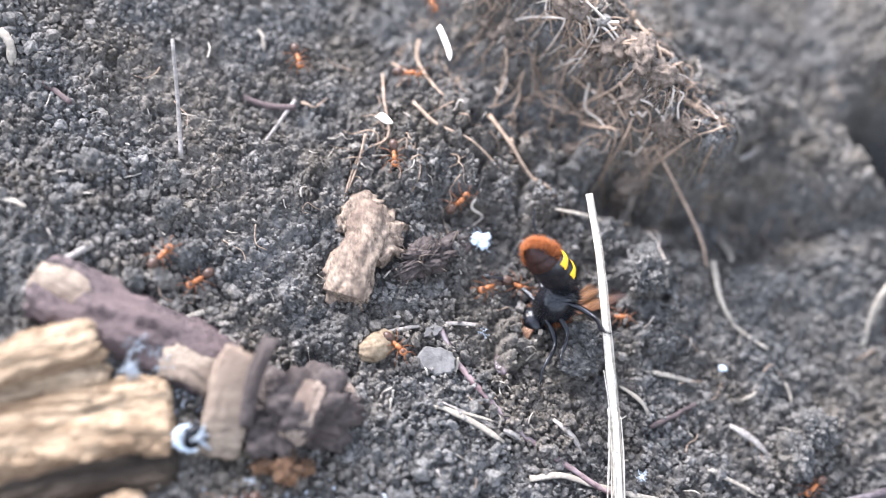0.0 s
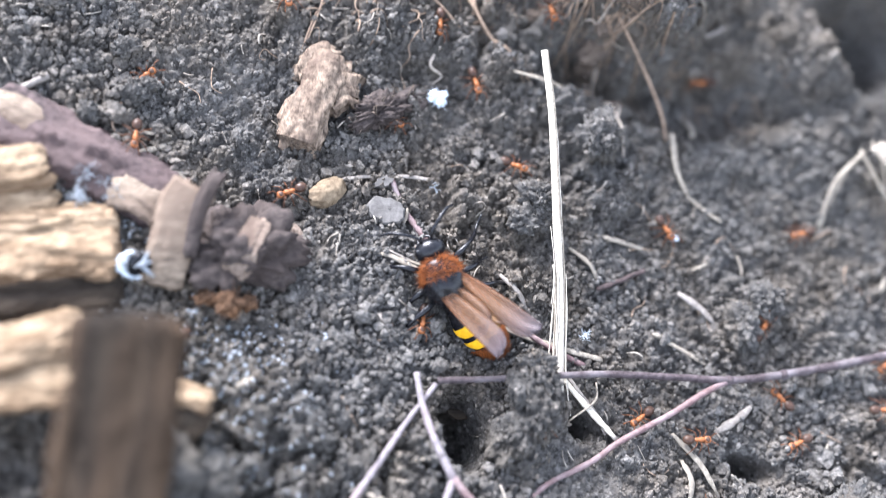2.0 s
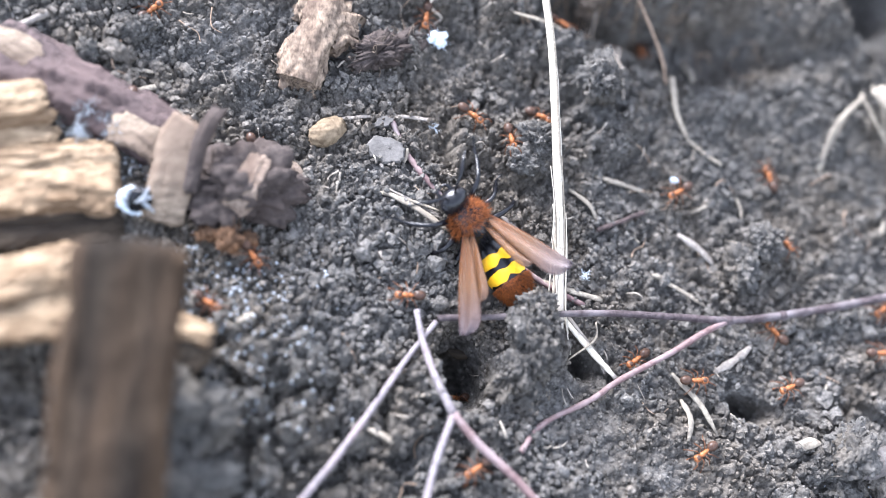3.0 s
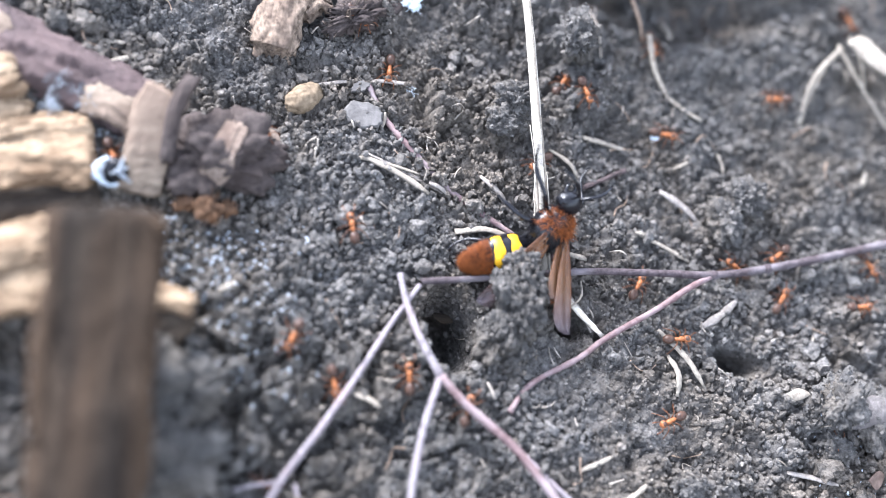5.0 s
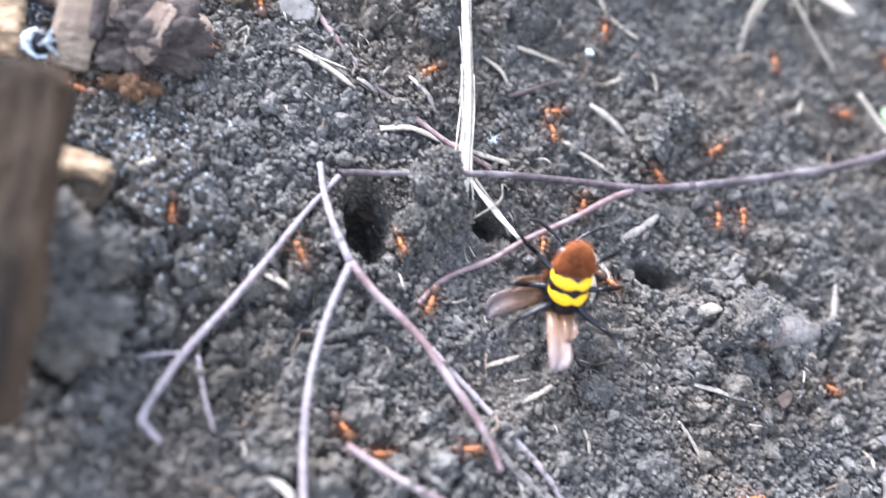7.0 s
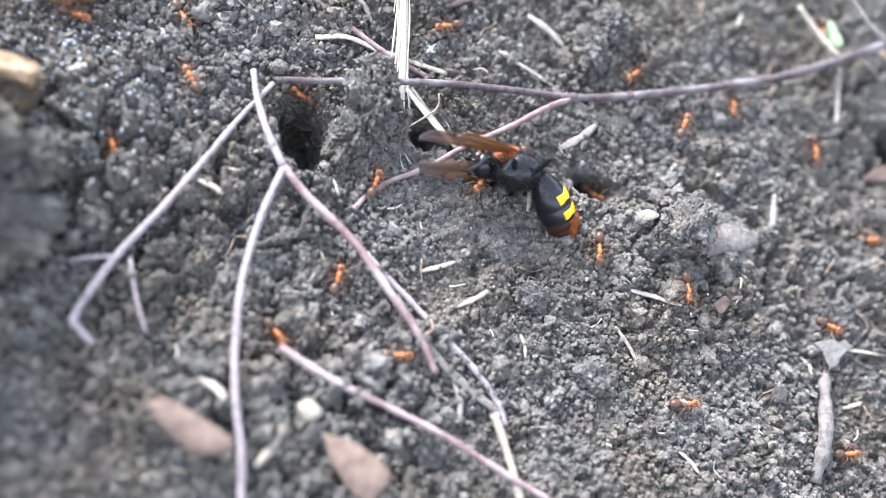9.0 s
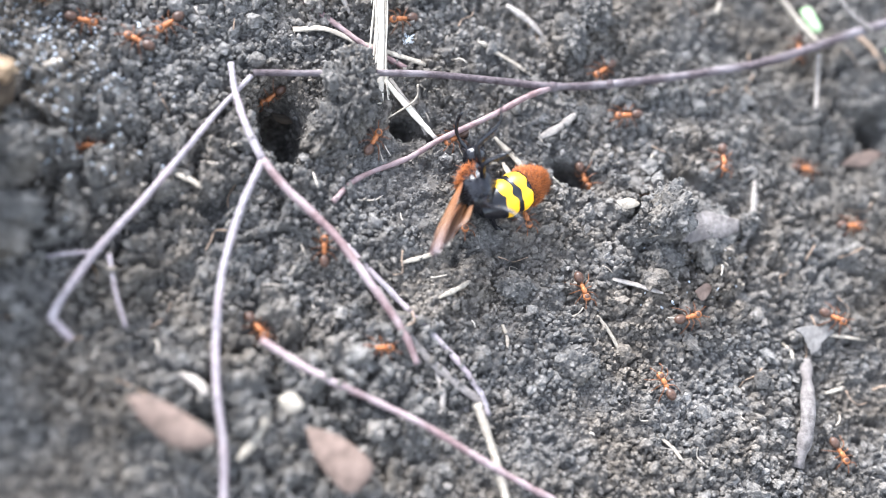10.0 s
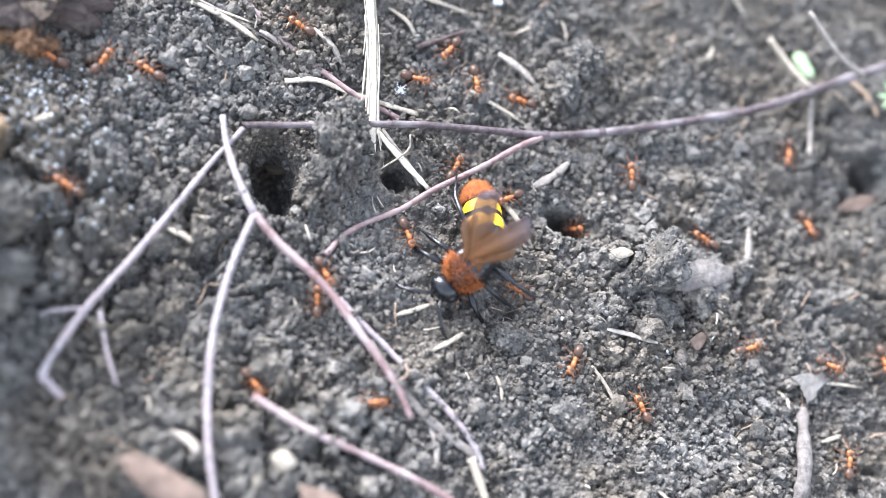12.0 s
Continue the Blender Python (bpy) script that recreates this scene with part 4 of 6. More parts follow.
plate("flat_stone", [(-24.5, 37.3, 0), (-21.5, 39.8, 0), (-15.9, 38.6, 0), (-14.8, 35.0, 0), (-17.8, 32.7, 0), (-22.9, 34.4, 0)], 1.6, STONE, "flat grey stone chip on the soil", "stone", 1.4)
plate("flat_stone", [(-22.7, 42.9, 0), (-19.7, 45.0, 0), (-16.9, 44.3, 0), (-19.9, 42.2, 0)], 1.0, STONE, "small dark stone chip on the soil", "stone", 1.2)
plate("dry_leaf", [(126.3, -66.5, 0), (132.6, -65.6, 0), (137.3, -66.9, 0), (134.2, -70.0, 0), (130.3, -73.2, 0), (129.4, -69.5, 0)], 0.5, STONE, "grey curled leaf scrap on the soil", "leaf", 2.5, 0.6)
plate("dry_leaf", [(149.1, -20.8, 0), (156.0, -16.7, 0), (163.1, -16.7, 0), (156.9, -20.8, 0)], 0.5, LEAF, "tan dry leaf scrap beside a hollow", "leaf", 2.0, 0.3)
plate("dry_leaf", [(78.9, -35.9, 0), (82.4, -34.7, 0), (85.2, -36.3, 0), (81.2, -37.7, 0)], 0.4, STRAW, "small cream leaf scrap on the soil", "leaf", 3.5, 0.5)
plate("bark_flake", [(94.5, -42.0, 0), (99.0, -38.2, 1), (106.0, -37.4, 1), (113.0, -39.2, 0), (111.0, -42.6, 0), (103.0, -44.4, 0), (97.5, -45.2, 0)], 1.2, DEAD_WOOD, "flat grey-brown bark flake lying on a clod", "bark", 3.3, 0.25)
plate("dry_leaf", [(99.1, -57.3, 0), (102.5, -55.2, 0), (103.8, -56.8, 0), (101.0, -59.8, 0)], 0.4, LEAF, "small pink-brown leaf scrap on the soil", "leaf", 1.5, 0.5)
plate("dry_leaf", [(-35.0, -82.0, 5), (-29.8, -81.7, 5), (-20.7, -87.2, 6), (-16.7, -91.6, 6), (-24.3, -92.7, 5), (-31.6, -86.9, 5)], 1.2, LEAF, "pinkish dry leaf lying close in front", "leaf", 2.0, 0.4)
plate("dry_leaf", [(2.0, -88.7, 5), (9.2, -91.1, 6), (16.2, -97.7, 6), (11.0, -103.2, 5), (4.1, -95.5, 5)], 1.0, LEAF, "brown dry leaf lying close in front", "leaf", 2.0, 0.5)
plate("dry_leaf", [(-3.7, -82.5, 4), (-0.6, -81.5, 4), (1.8, -84.3, 4), (-1.4, -86.0, 4)], 1.0, STRAW, "cream bud scale lying close in front", "leaf", 2.0, 0.5)
plate("dry_leaf", [(-3.2, -9.1, 0), (0.8, -9.5, 0), (4.0, -11.4, 1), (-0.0, -12.0, 0)], 0.5, DARK_WOOD, "dark curled leaf over a burrow", "leaf", 5, 0.5)
plate("dry_leaf", [(-32.9, 94.0, 9), (-30.9, 95.3, 9), (-28.5, 92.6, 9), (-30.5, 92.2, 9)], 0.4, PALE_ROOT, "pale leaf scrap on the bank", "leaf", 0.5, 0.5)
plate("dry_leaf", [(-17.5, 115.1, 20), (-16.0, 115.8, 20), (-13.7, 109.5, 19), (-14.4, 107.1, 18), (-15.8, 110.9, 19)], 0.4, PALE_ROOT, "white dry leaf scrap among roots", "leaf", 1.5, 0.5)
plate("dead_leaf", [(109.5, 55.1, 10), (115.1, 57.1, 10), (121.7, 50.7, 10), (128.2, 43.5, 10), (123.0, 44.1, 10), (115.2, 48.7, 10)], 0.7, STRAW, "bleached dry grass leaf bent over", "leaf", 2, 0.3)
plate("green_leaf", [(139.9, 21.9, 5), (143.3, 22.8, 5), (146.0, 16.9, 5), (143.6, 15.5, 5), (141.5, 18.2, 5)], 0.5, GREEN, "small fresh green leaf", "leaf", 0, 0.5)
seedling = thing("seedling", lie(166.4, 8.7, 9), "small green seedling with narrow leaves", "seedling")
for k, turn in enumerate((175, 118, 95, 215, 20)):
    leaf = tube_data([(0, 0, 0), (2.2, 0, 1.0), (5.4, 0, 1.2)], [0.3, 0.85, 0.15], 8, 6, 0.03, 0.3, k)
    part("leaf", mesh_of("leaf", *leaf, GREEN), seedling, "", pose(0, 0, 0, 0, 0, turn))


def tuft(name, where, size, mat, label, category, strands=26, seed=1, core=0.5):
    """A small soft flock: a core with short fibres."""
    q = np.random.default_rng(seed)
    pieces = [lump_data((size * core, size * core * 0.8, size * core * 0.55), seed, 0.8, BALL4, 1.6, 0.25)]
    for k in range(strands):
        d = q.normal(size=3)
        d /= np.linalg.norm(d)
        p, line = d * size * core * 0.5, []
        for step in range(4):
            line.append(p)
            d = d + q.normal(size=3) * 0.75 * np.array((1, 1, 0.6))
            d /= np.linalg.norm(d)
            p = p + d * size * q.uniform(0.15, 0.34)
        pieces.append(tube_data(line, [size * 0.02, size * 0.017, size * 0.008], 4, 3, 0.15, 1.0, k))
    u, v = where[0], where[1]
    ob = thing(name, lie(u, v, top_of(u, v) + size * 0.4 + where[2]), label, category)
    part("core", mesh_of("core", *pieces[0], mat), ob)
    tagged(part("fuzz", mesh_of("fuzz", *join(pieces[1:]), mat), ob), kind="stuff")


tuft("white_fluff", (-5.3, 66.8, 1), 3.6, FLUFF, "white fluffy flock lying on the soil", "fluff", 30, 2, 0.62)
tuft("white_fluff", (56.8, 32.4, 0), 1.4, FLUFF, "tiny white flock on the soil", "fluff", 10, 3, 0.7)
tuft("white_fluff", (30.0, 6.5, 0), 2.6, FLUFF, "thin white flock of fibres on the soil", "fluff", 26, 4, 0.12)
tuft("white_fluff", (-88.5, 41.5, 3), 4.5, ASH, "white ash flake on charred wood", "ash", 44, 5, 0.2)
tuft("white_fluff", (-89.9, 35.4, 3), 4.0, ASH, "white ash flake on charred wood", "ash", 44, 6, 0.2)
tuft("white_fluff", (-82.3, 36.6, 3), 4.0, ASH, "grey-white ash flake on charred wood", "ash", 44, 7, 0.2)
tuft("white_fluff", (-84.8, 39.9, 3), 3.0, ASH, "grey-white ash flake on charred wood", "ash", 44, 8, 0.2)
tuft("white_fluff", (-6.8, 43.5, 0), 2.6, FLUFF, "thin white fibres on a clod", "fluff", 16, 9, 0.1)
tuft("white_fluff", (-46.8, 29.8, 6), 1.3, FLUFF, "tiny white flock on bark", "fluff", 8, 10, 0.6)
tuft("crumbled_wood", (-56.1, 11.8, 1), 5.0, CRUMBLE, "crumbled orange-brown rotten wood on the soil", "wood crumbs", 60, 11, 0.6)
tuft("crumbled_wood", (-52.2, 12.6, 1), 3.4, CRUMBLE, "crumbled orange-brown rotten wood on the soil", "wood crumbs", 40, 12, 0.6)
tuft("crumbled_wood", (-61.7, 13.3, 1), 3.3, CRUMBLE, "crumbled brown rotten wood on the soil", "wood crumbs", 40, 13, 0.6)



def scatter_ash(spots, seed):
    """Thin bluish-white flecks of ash strewn round the burnt wood."""
    q = np.random.default_rng(seed)
    verts, faces = [], []
    for cu, cv, rad, count in spots:
        for k in range(count):
            u, v = cu + q.normal() * rad, cv + q.normal() * rad * 0.8
            size, base = 0.2 + 0.5 * q.random() ** 2, len(verts)
            turn = np.array(Euler((q.normal() * 0.5, q.normal() * 0.5, q.uniform(0, 6.28))).to_matrix())
            p = BALL1[0] * np.array((1, 0.6, 0.22)) * (1 + q.normal(0, 0.2, (len(BALL1[0]), 1))) * size
            verts += [SLOPE @ Vector(x * MM) for x in p @ turn.T + np.array((u, v, top_of(u, v) + 0.7))]
            faces += [tuple(i + base for i in f) for f in BALL1[1]]
    tagged(new("ash_flecks", mesh_of("ash_flecks", verts, faces, ASH)), "bluish-white ash flecks strewn on the soil", "ash", kind="stuff")


scatter_ash([(-50, -2, 8, 240), (-62, 4, 7, 160), (-86, 38, 5, 160), (-76, 29, 5, 110), (-46, -22, 9, 120), (96, -52, 8, 70)], 88)

# a curled white paper-like flake with a dark inside
flake = thing("curled_flake", lie(-76.8, 20.1, 7, 38, -8, 0), "curled white flake with a black inside", "flake")
for k, (a0, a1, rad, thick) in enumerate(((95, 285, 3.3, 0.7), (120, 220, 2.4, 0.4))):
    ring = [(rad * (1 + 0.1 * math.sin(a * 0.05 + k * 2)) * math.cos(radians(a)), rad * 0.95 * math.sin(radians(a)), 0.9 + 0.5 * math.sin(a * 0.04 + k)) for a in np.linspace(a0, a1, 11)]
    part("rim", mesh_of("rim", *tube_data(ring, [0.3, thick, thick * 1.2, thick * 0.8, 0.25], 8, 3, 0.3, 0.7, k), ASH if k else FLUFF), flake)
for k, (x, y, turn) in enumerate(((1.6, 0.4, 20), (2.4, 1.4, 75), (2.2, -1.0, -40))):
    blade = tube_data([(-2.0, 0, 0), (0, 0.2, 0.5), (2.2, 0, 0.3)], [0.15, 0.6, 0.12], 6, 4, 0.1, 0.4, k)
    part("blade", mesh_of("blade", *blade, ASH), flake, "pale blue-white blade", pose(x * MM, y * MM, 1.4 * MM, 0, 0, turn))
part("inside", mesh_of("inside", *lump_data((3.2, 3.0, 1.0), 4, 0.4, BALL3), CHITIN), flake, "black glossy inside")


def wood_piece(name, pts, wide, high, mat, label, category, seed=1, ragged=0.25):
    v, f, base = beam(pts, wide, high, seed, ragged)
    way = Vector(pts[-1]) - Vector(pts[0])
    turn = way.to_track_quat("X", "Z").to_matrix()
    v = [turn.transposed() @ Vector(p) for p in v]
    ob = thing(name, lie(*base) @ turn.to_4x4(), label, category, mesh=mesh_of(name, v, f, mat, False))
    q = np.random.default_rng(seed + 200)
    length = way.length
    for k in range(4 if wide >= 8 else 2):
        # splinters that have come loose along the upper side
        x0 = q.uniform(-0.02, 0.5) * length
        x1 = x0 + q.uniform(0.25, 0.5) * length
        y, z = q.uniform(-0.42, 0.42) * wide, high * q.uniform(0.4, 0.56)
        line = [(x0, y, z), ((x0 + x1) / 2, y + q.normal() * wide * 0.03, z + q.uniform(-0.03, 0.08) * high), (x1, y + q.normal() * wide * 0.05, z + q.uniform(-0.05, 0.2) * high)]
        part("splinter", mesh_of("splinter", *tube_data(line, [wide * 0.05, wide * 0.09, wide * 0.03], 7, 6, 0.16, 0.5, seed + k), mat), ob)
    return ob


log_v, log_f, log_base = beam([(-110.9, 57.3, 2), (-96.0, 49.0, 3.5), (-81.1, 42.3, 3.5), (-68.5, 34.0, 2)], 15, 9, 3, 0.36, 0.15)
bark_log = thing("bark_log", lie(*log_base), "purplish-brown bark-covered branch piece on the soil", "bark", mesh=mesh_of("bark_log", log_v, log_f, BARK))
# painted light: the log's pale pinkish end and the lit area near the chip
for line, wide, high, seed in (([(-110.5, 59.0, 4.5), (-105.5, 56.6, 6.0), (-99.5, 53.4, 5.6)], 7, 3.4, 21), ([(-82.0, 39.0, 5.6), (-76.0, 35.6, 6.2), (-71.5, 32.2, 5)], 9, 3.6, 23)):
    v, f, base = beam(line, wide, high, seed, 0.4, 0.2)
    part("peeled_patch", mesh_of("peeled_patch", v, f, PALE_BARK), bark_log, "pinkish pale bark with light put into its colour", pose(*((base - log_base) * MM)))
wood_piece("split_wood", [(-122.9, 34.1, 8), (-109.5, 38.6, 9), (-96.9, 42.6, 8)], 9, 7, PALE_WOOD, "pale split wood piece on top of a pile", "wood", 4, 0.3)
wood_piece("split_wood", [(-123.3, 31.4, 4), (-107.3, 33.3, 5), (-95.0, 34.0, 4)], 8, 7, PALE_WOOD, "light brown split wood layer", "wood", 5, 0.35)
wood_piece("split_wood", [(-126.0, 20.8, 3), (-109.2, 22.5, 4), (-95.4, 25.2, 4), (-81.0, 25.6, 3)], 17, 10, PALE_WOOD, "thick layered split wood piece", "wood", 6, 0.3)
wood_piece("split_wood", [(-126.0, 12.9, 0), (-104.6, 14.5, 0), (-79.7, 17.3, 0)], 13, 9, DARK_WOOD, "brown rotten wood layer under split wood", "wood", 7, 0.3)
wood_piece("split_wood", [(-117.1, -2.7, 10), (-104.0, -1.3, 11), (-87.4, 3.0, 10)], 11, 8, PALE_WOOD, "pale split wood piece low in the pile", "wood", 8, 0.3)
wood_piece("split_wood", [(-116.8, -10.7, 9), (-103.8, -8.9, 10), (-87.2, -6.9, 10)], 10, 7, PALE_WOOD, "cream split wood piece low in the pile", "wood", 9, 0.3)
wood_piece("split_wood", [(-74.5, -9.6, 10), (-67.5, -9.4, 11), (-60.5, -11.4, 11)], 6, 5, PALE_WOOD, "small pale wood stub beside the post", "wood", 10, 0.3)
wood_piece("rotten_wood", [(-68.7, -18.4, 4), (-64.6, -14.4, 8), (-64.0, -10.9, 9)], 9, 7, DARK_WOOD, "dark rotten wood under a pale stub", "wood", 14, 0.3)
wood_piece("wood_post", [(-83.0, -67.2, 22), (-80.0, -43.5, 30), (-77.6, -20.9, 34), (-76.5, -0.2, 37)], 20, 16, POST_WOOD, "dark brown rotten wood post leaning up close in front", "post", 11, 0.18)
chip_v, chip_f, chip_base = beam([(-71.0, 15.5, 3), (-69.6, 23.0, 8), (-68.0, 31.0, 11), (-65.0, 37.0, 13)], 9.5, 2.6, 12, 0.22, 0.2)
bent_chip = thing("wood_chip", lie(*chip_base), "grey-tan bent bark chip standing among wood", "wood chip", mesh=mesh_of("wood_chip", chip_v, chip_f, PALE_BARK))
rim_v, rim_f, rim_base = beam([(-65.2, 22.0, 8), (-64.0, 30.0, 11.5), (-61.6, 36.0, 14), (-59.6, 39.6, 13)], 3.3, 4.0, 33, 0.3, 0.2)
part("dark_rim", mesh_of("dark_rim", rim_v, rim_f, CHUNK), bent_chip, "dark curled outer rim", pose(*((rim_base - chip_base) * MM)))
chunk = lump("bark_chunk", (-53.6, 24.9, 0), (12.5, 9, 6.5), CHUNK, "dark brown bark chunk with a split tan face", "bark", 10, 13, 0.55, BALL5, 0.3, 1.5, 0.2)
face_v, face_f, face_base = beam([(-55.6, 18.4, 7), (-52.7, 24.2, 9.5), (-50.4, 30.2, 9.5)], 6, 4, 15, 0.35)
part("split_face", mesh_of("split_face", face_v, face_f, CORK, False), chunk, "tan split wood face", chunk.matrix_world.inverted() @ lie(*face_base))
wood_piece("bark_chunk", [(-48.1, 29.9, 4), (-42.6, 30.0, 3), (-41.3, 27.5, 2)], 5, 4, CORK, "small brown bark scrap", "bark", 16, 0.35)


# ---- the wasp: head along +x, back along +z, millimetres ----
def wing_material():
    mat = bpy.data.materials.new("wasp_wing")
    mat.use_nodes = True
    n, link = mat.node_tree.nodes, mat.node_tree.links.new
    bsdf = n["Principled BSDF"]
    co = n.new("ShaderNodeTexCoord")
    sep = n.new("ShaderNodeSeparateXYZ")
    link(co.outputs["Object"], sep.inputs[0])
    ramp = n.new("ShaderNodeValToRGB")
    ramp.color_ramp.elements[0].color, ramp.color_ramp.elements[1].color = (0.17, 0.06, 0.012, 1), (0.085, 0.072, 0.085, 1)
    ramp.color_ramp.elements.new(0.5).color = (0.14, 0.066, 0.026, 1)
    span = n.new("ShaderNodeMapRange")
    span.inputs["From Max"].default_value = 25 * MM
    link(sep.outputs[0], span.inputs["Value"])
    link(span.outputs[0], ramp.inputs[0])
    link(ramp.outputs[0], bsdf.inputs["Base Color"])
    bsdf.inputs["Roughness"].default_value = 0.32
    bsdf.inputs["Coat Weight"].default_value = 0.2
    grain = n.new("ShaderNodeTexNoise")
    grain.inputs["Scale"].default_value = 700
    bp = n.new("ShaderNodeBump")
    bp.inputs["Strength"].default_value, bp.inputs["Distance"].default_value = 0.4, 0.3 * MM
    link(grain.outputs["Fac"], bp.inputs["Height"])
    link(bp.outputs[0], bsdf.inputs["Normal"])
    clear = n.new("ShaderNodeBsdfTransparent")
    clear.inputs[0].default_value = (0.86, 0.78, 0.69, 1)
    mix = n.new("ShaderNodeMixShader")
    mix.inputs[0].default_value = 0.68
    link(clear.outputs[0], mix.inputs[1])
    link(bsdf.outputs[0], mix.inputs[2])
    link(mix.outputs[0], n["Material Output"].inputs["Surface"])
    return mat


WING = wing_material()


def egg(size, centre=(0, 0, 0), ball=BALL3, seed=0, rough=0.04):
    v, f = lump_data(size, seed, rough, ball, 2.0, 0.02)
    return [(p[0] + centre[0] * MM, p[1] + centre[1] * MM, p[2] + centre[2] * MM) for p in v], f


def hair_coat(size, centre, count, length, seed, cut=None):
    """Fine tapered hairs standing on an egg."""
    q = np.random.default_rng(seed)
    pieces = []
    while len(pieces) < count:
        d = q.normal(size=3)
        d /= np.linalg.norm(d)
        if cut and not cut(d):
            continue
        root = d * np.array(size) + np.array(centre)
        tip = root + (d + q.normal(size=3) * 0.35 + np.array((-0.5, 0, 0))) * length * q.uniform(0.6, 1.2)
        side = np.cross(d, q.normal(size=3))
        side = side / np.linalg.norm(side) * 0.07
        up = np.cross(side, d)
        pieces.append(([tuple((root + side) * MM), tuple((root - side * 0.5 + up) * MM), tuple((root - side * 0.5 - up) * MM), tuple(tip * MM)], [(0, 1, 3), (1, 2, 3), (2, 0, 3)]))
    return join(pieces)


def ring_segment(x0, x1, r0, r1, mid=1.0, squash=0.9, a0=0, a1=360, lift=0.0, sides=28, rows=5, waist=0.0):
    """A barrel-shaped plate of the abdomen from x0 to x1; a0..a1 is its arc, 90 being the back."""
    verts, faces = [], []
    whole = a1 - a0 >= 360
    for i in range(rows + 1):
        t = i / rows
        rad = 0.89 * ((r0 + (r1 - r0) * t) + mid * math.sin(math.pi * t) * 0.35) + lift
        for k in range(sides + (0 if whole else 1)):
            w = radians(a0 + (a1 - a0) * k / sides)
            pinch = waist * math.exp(-((math.degrees(w) - 90) / 17) ** 2) + waist * 0.9 * (0.5 + 0.5 * math.cos(2 * w)) ** 2 + waist * 0.12 * math.sin(w * 9)
            x = x0 + (x1 - x0) * (t + pinch * (0.35 - t))
            verts.append((x * MM, rad * math.cos(w) * MM, rad * math.sin(w) * squash * MM))
    m = sides + (0 if whole else 1)
    for i in range(rows):
        for k in range(sides):
            faces.append((i * m + k, (i + 1) * m + k, (i + 1) * m + (k + 1) % m, i * m + (k + 1) % m))
    return verts, faces


def paddle(t, width):
    """Width of a wing along its length: a narrow root, widest near the rounded tip."""
    end = 1.0 if t < 0.68 else math.sqrt(max(0.0, 1 - ((t - 0.68) / 0.33) ** 3))
    return width * (0.16 + 0.84 * t ** 0.8) * end


def wing_mesh(name, length, width, side):
    """A thin, slightly wavy membrane with raised veins, root at the origin, along +x."""
    verts, faces = [], []
    n, m = 22, 7
    for layer in (0.06, -0.06):
        for i in range(n + 1):
            t = i / n
            front = 0.1 * math.sin(math.pi * t) * width
            back = paddle(t, width)
            for j in range(m + 1):
                s = j / m
                y = front - s * (back + front)
                z = 0.35 * math.sin(s * 9 + t * 3) * t + layer
                verts.append((t * length * MM, -side * y * MM, z * MM))
    k = (n + 1) * (m + 1)
    for layer in (0, 1):
        for i in range(n):
            for j in range(m):
                q = [layer * k + i * (m + 1) + j, layer * k + (i + 1) * (m + 1) + j, layer * k + (i + 1) * (m + 1) + j + 1, layer * k + i * (m + 1) + j + 1]
                faces.append(tuple(q if layer else q[::-1]))
    edge = [i * (m + 1) for i in range(n + 1)] + [n * (m + 1) + j for j in range(1, m + 1)] + [i * (m + 1) + m for i in range(n - 1, -1, -1)]
    for a, b in zip(edge, edge[1:]):
        faces.append((a, b, b + k, a + k))
    return mesh_of(name, verts, faces, WING)


def vein_mesh(name, length, width, side):
    pieces = []
    for s0, s1, t1 in ((0.0, 0.03, 0.97), (0.06, 0.3, 0.8), (0.1, 0.55, 0.7), (0.15, 0.85, 0.55)):
        pts = []
        for k in range(6):
            t = t1 * k / 5
            front = 0.1 * math.sin(math.pi * t) * width
            back = paddle(t, width)
            s = s0 + (s1 - s0) * t / t1
            pts.append((t * length, -side * (front - s * (back + front)), 0.35 * math.sin(s * 9 + t * 3) * t))
        pieces.append(tube_data(pts, [0.13, 0.06], 5, 3, 0.02))
    return mesh_of(name, *join(pieces), ANT_LEG)


wasp = thing("wasp", lie(0, 0, 40), "large black mammoth wasp with yellow bands and rust hair", "wasp")
head = part("head", mesh_of("head", *egg((2.8, 3.8, 3.0), (8.6, 0, -0.3)), CHITIN), wasp, "glossy black head")
for s in (1, -1):
    part("eye", mesh_of("eye", *egg((1.2, 0.9, 1.7), (9.0, 2.8 * s, 0.1), BALL2), CHITIN), head)
    part("mandible", mesh_of("mandible", *tube_data([(10, 1.6 * s, -1.6), (11.6, 1.5 * s, -2.4), (12.2, 0.3 * s, -2.8)], [0.6, 0.2], 6, 4), CHITIN), head)
    part("antenna", mesh_of("antenna", *tube_data([(10.2, 1.0 * s, 0.6), (12.2, 2.0 * s, 2.2), (14.2, 4.6 * s, 2.8), (15.8, 7.2 * s, 1.8), (16.2, 9.4 * s, 0.2)], [0.3, 0.4, 0.45, 0.42, 0.25], 8, 5, 0.08), CHITIN), wasp, "long black antenna")
thorax = part("thorax", mesh_of("thorax", *egg((6.4, 5.1, 4.6), (0.6, 0, 0), BALL4, 3, 0.1), CHITIN), wasp, "black thorax")
part("collar_hair", mesh_of("collar_hair", *hair_coat((6.2, 5.0, 4.5), (0.7, 0, 0), 1500, 1.4, 4, lambda d: d[2] > -0.1 and d[0] > 0.12), RUST), thorax, "dense rust-orange hair")
part("side_hair", mesh_of("side_hair", *hair_coat((6.4, 5.1, 4.6), (0.6, 0, 0), 800, 1.3, 5, lambda d: d[2] < -0.1 or d[0] < 0.12), BLACK_HAIR), thorax, "sparse black hair")
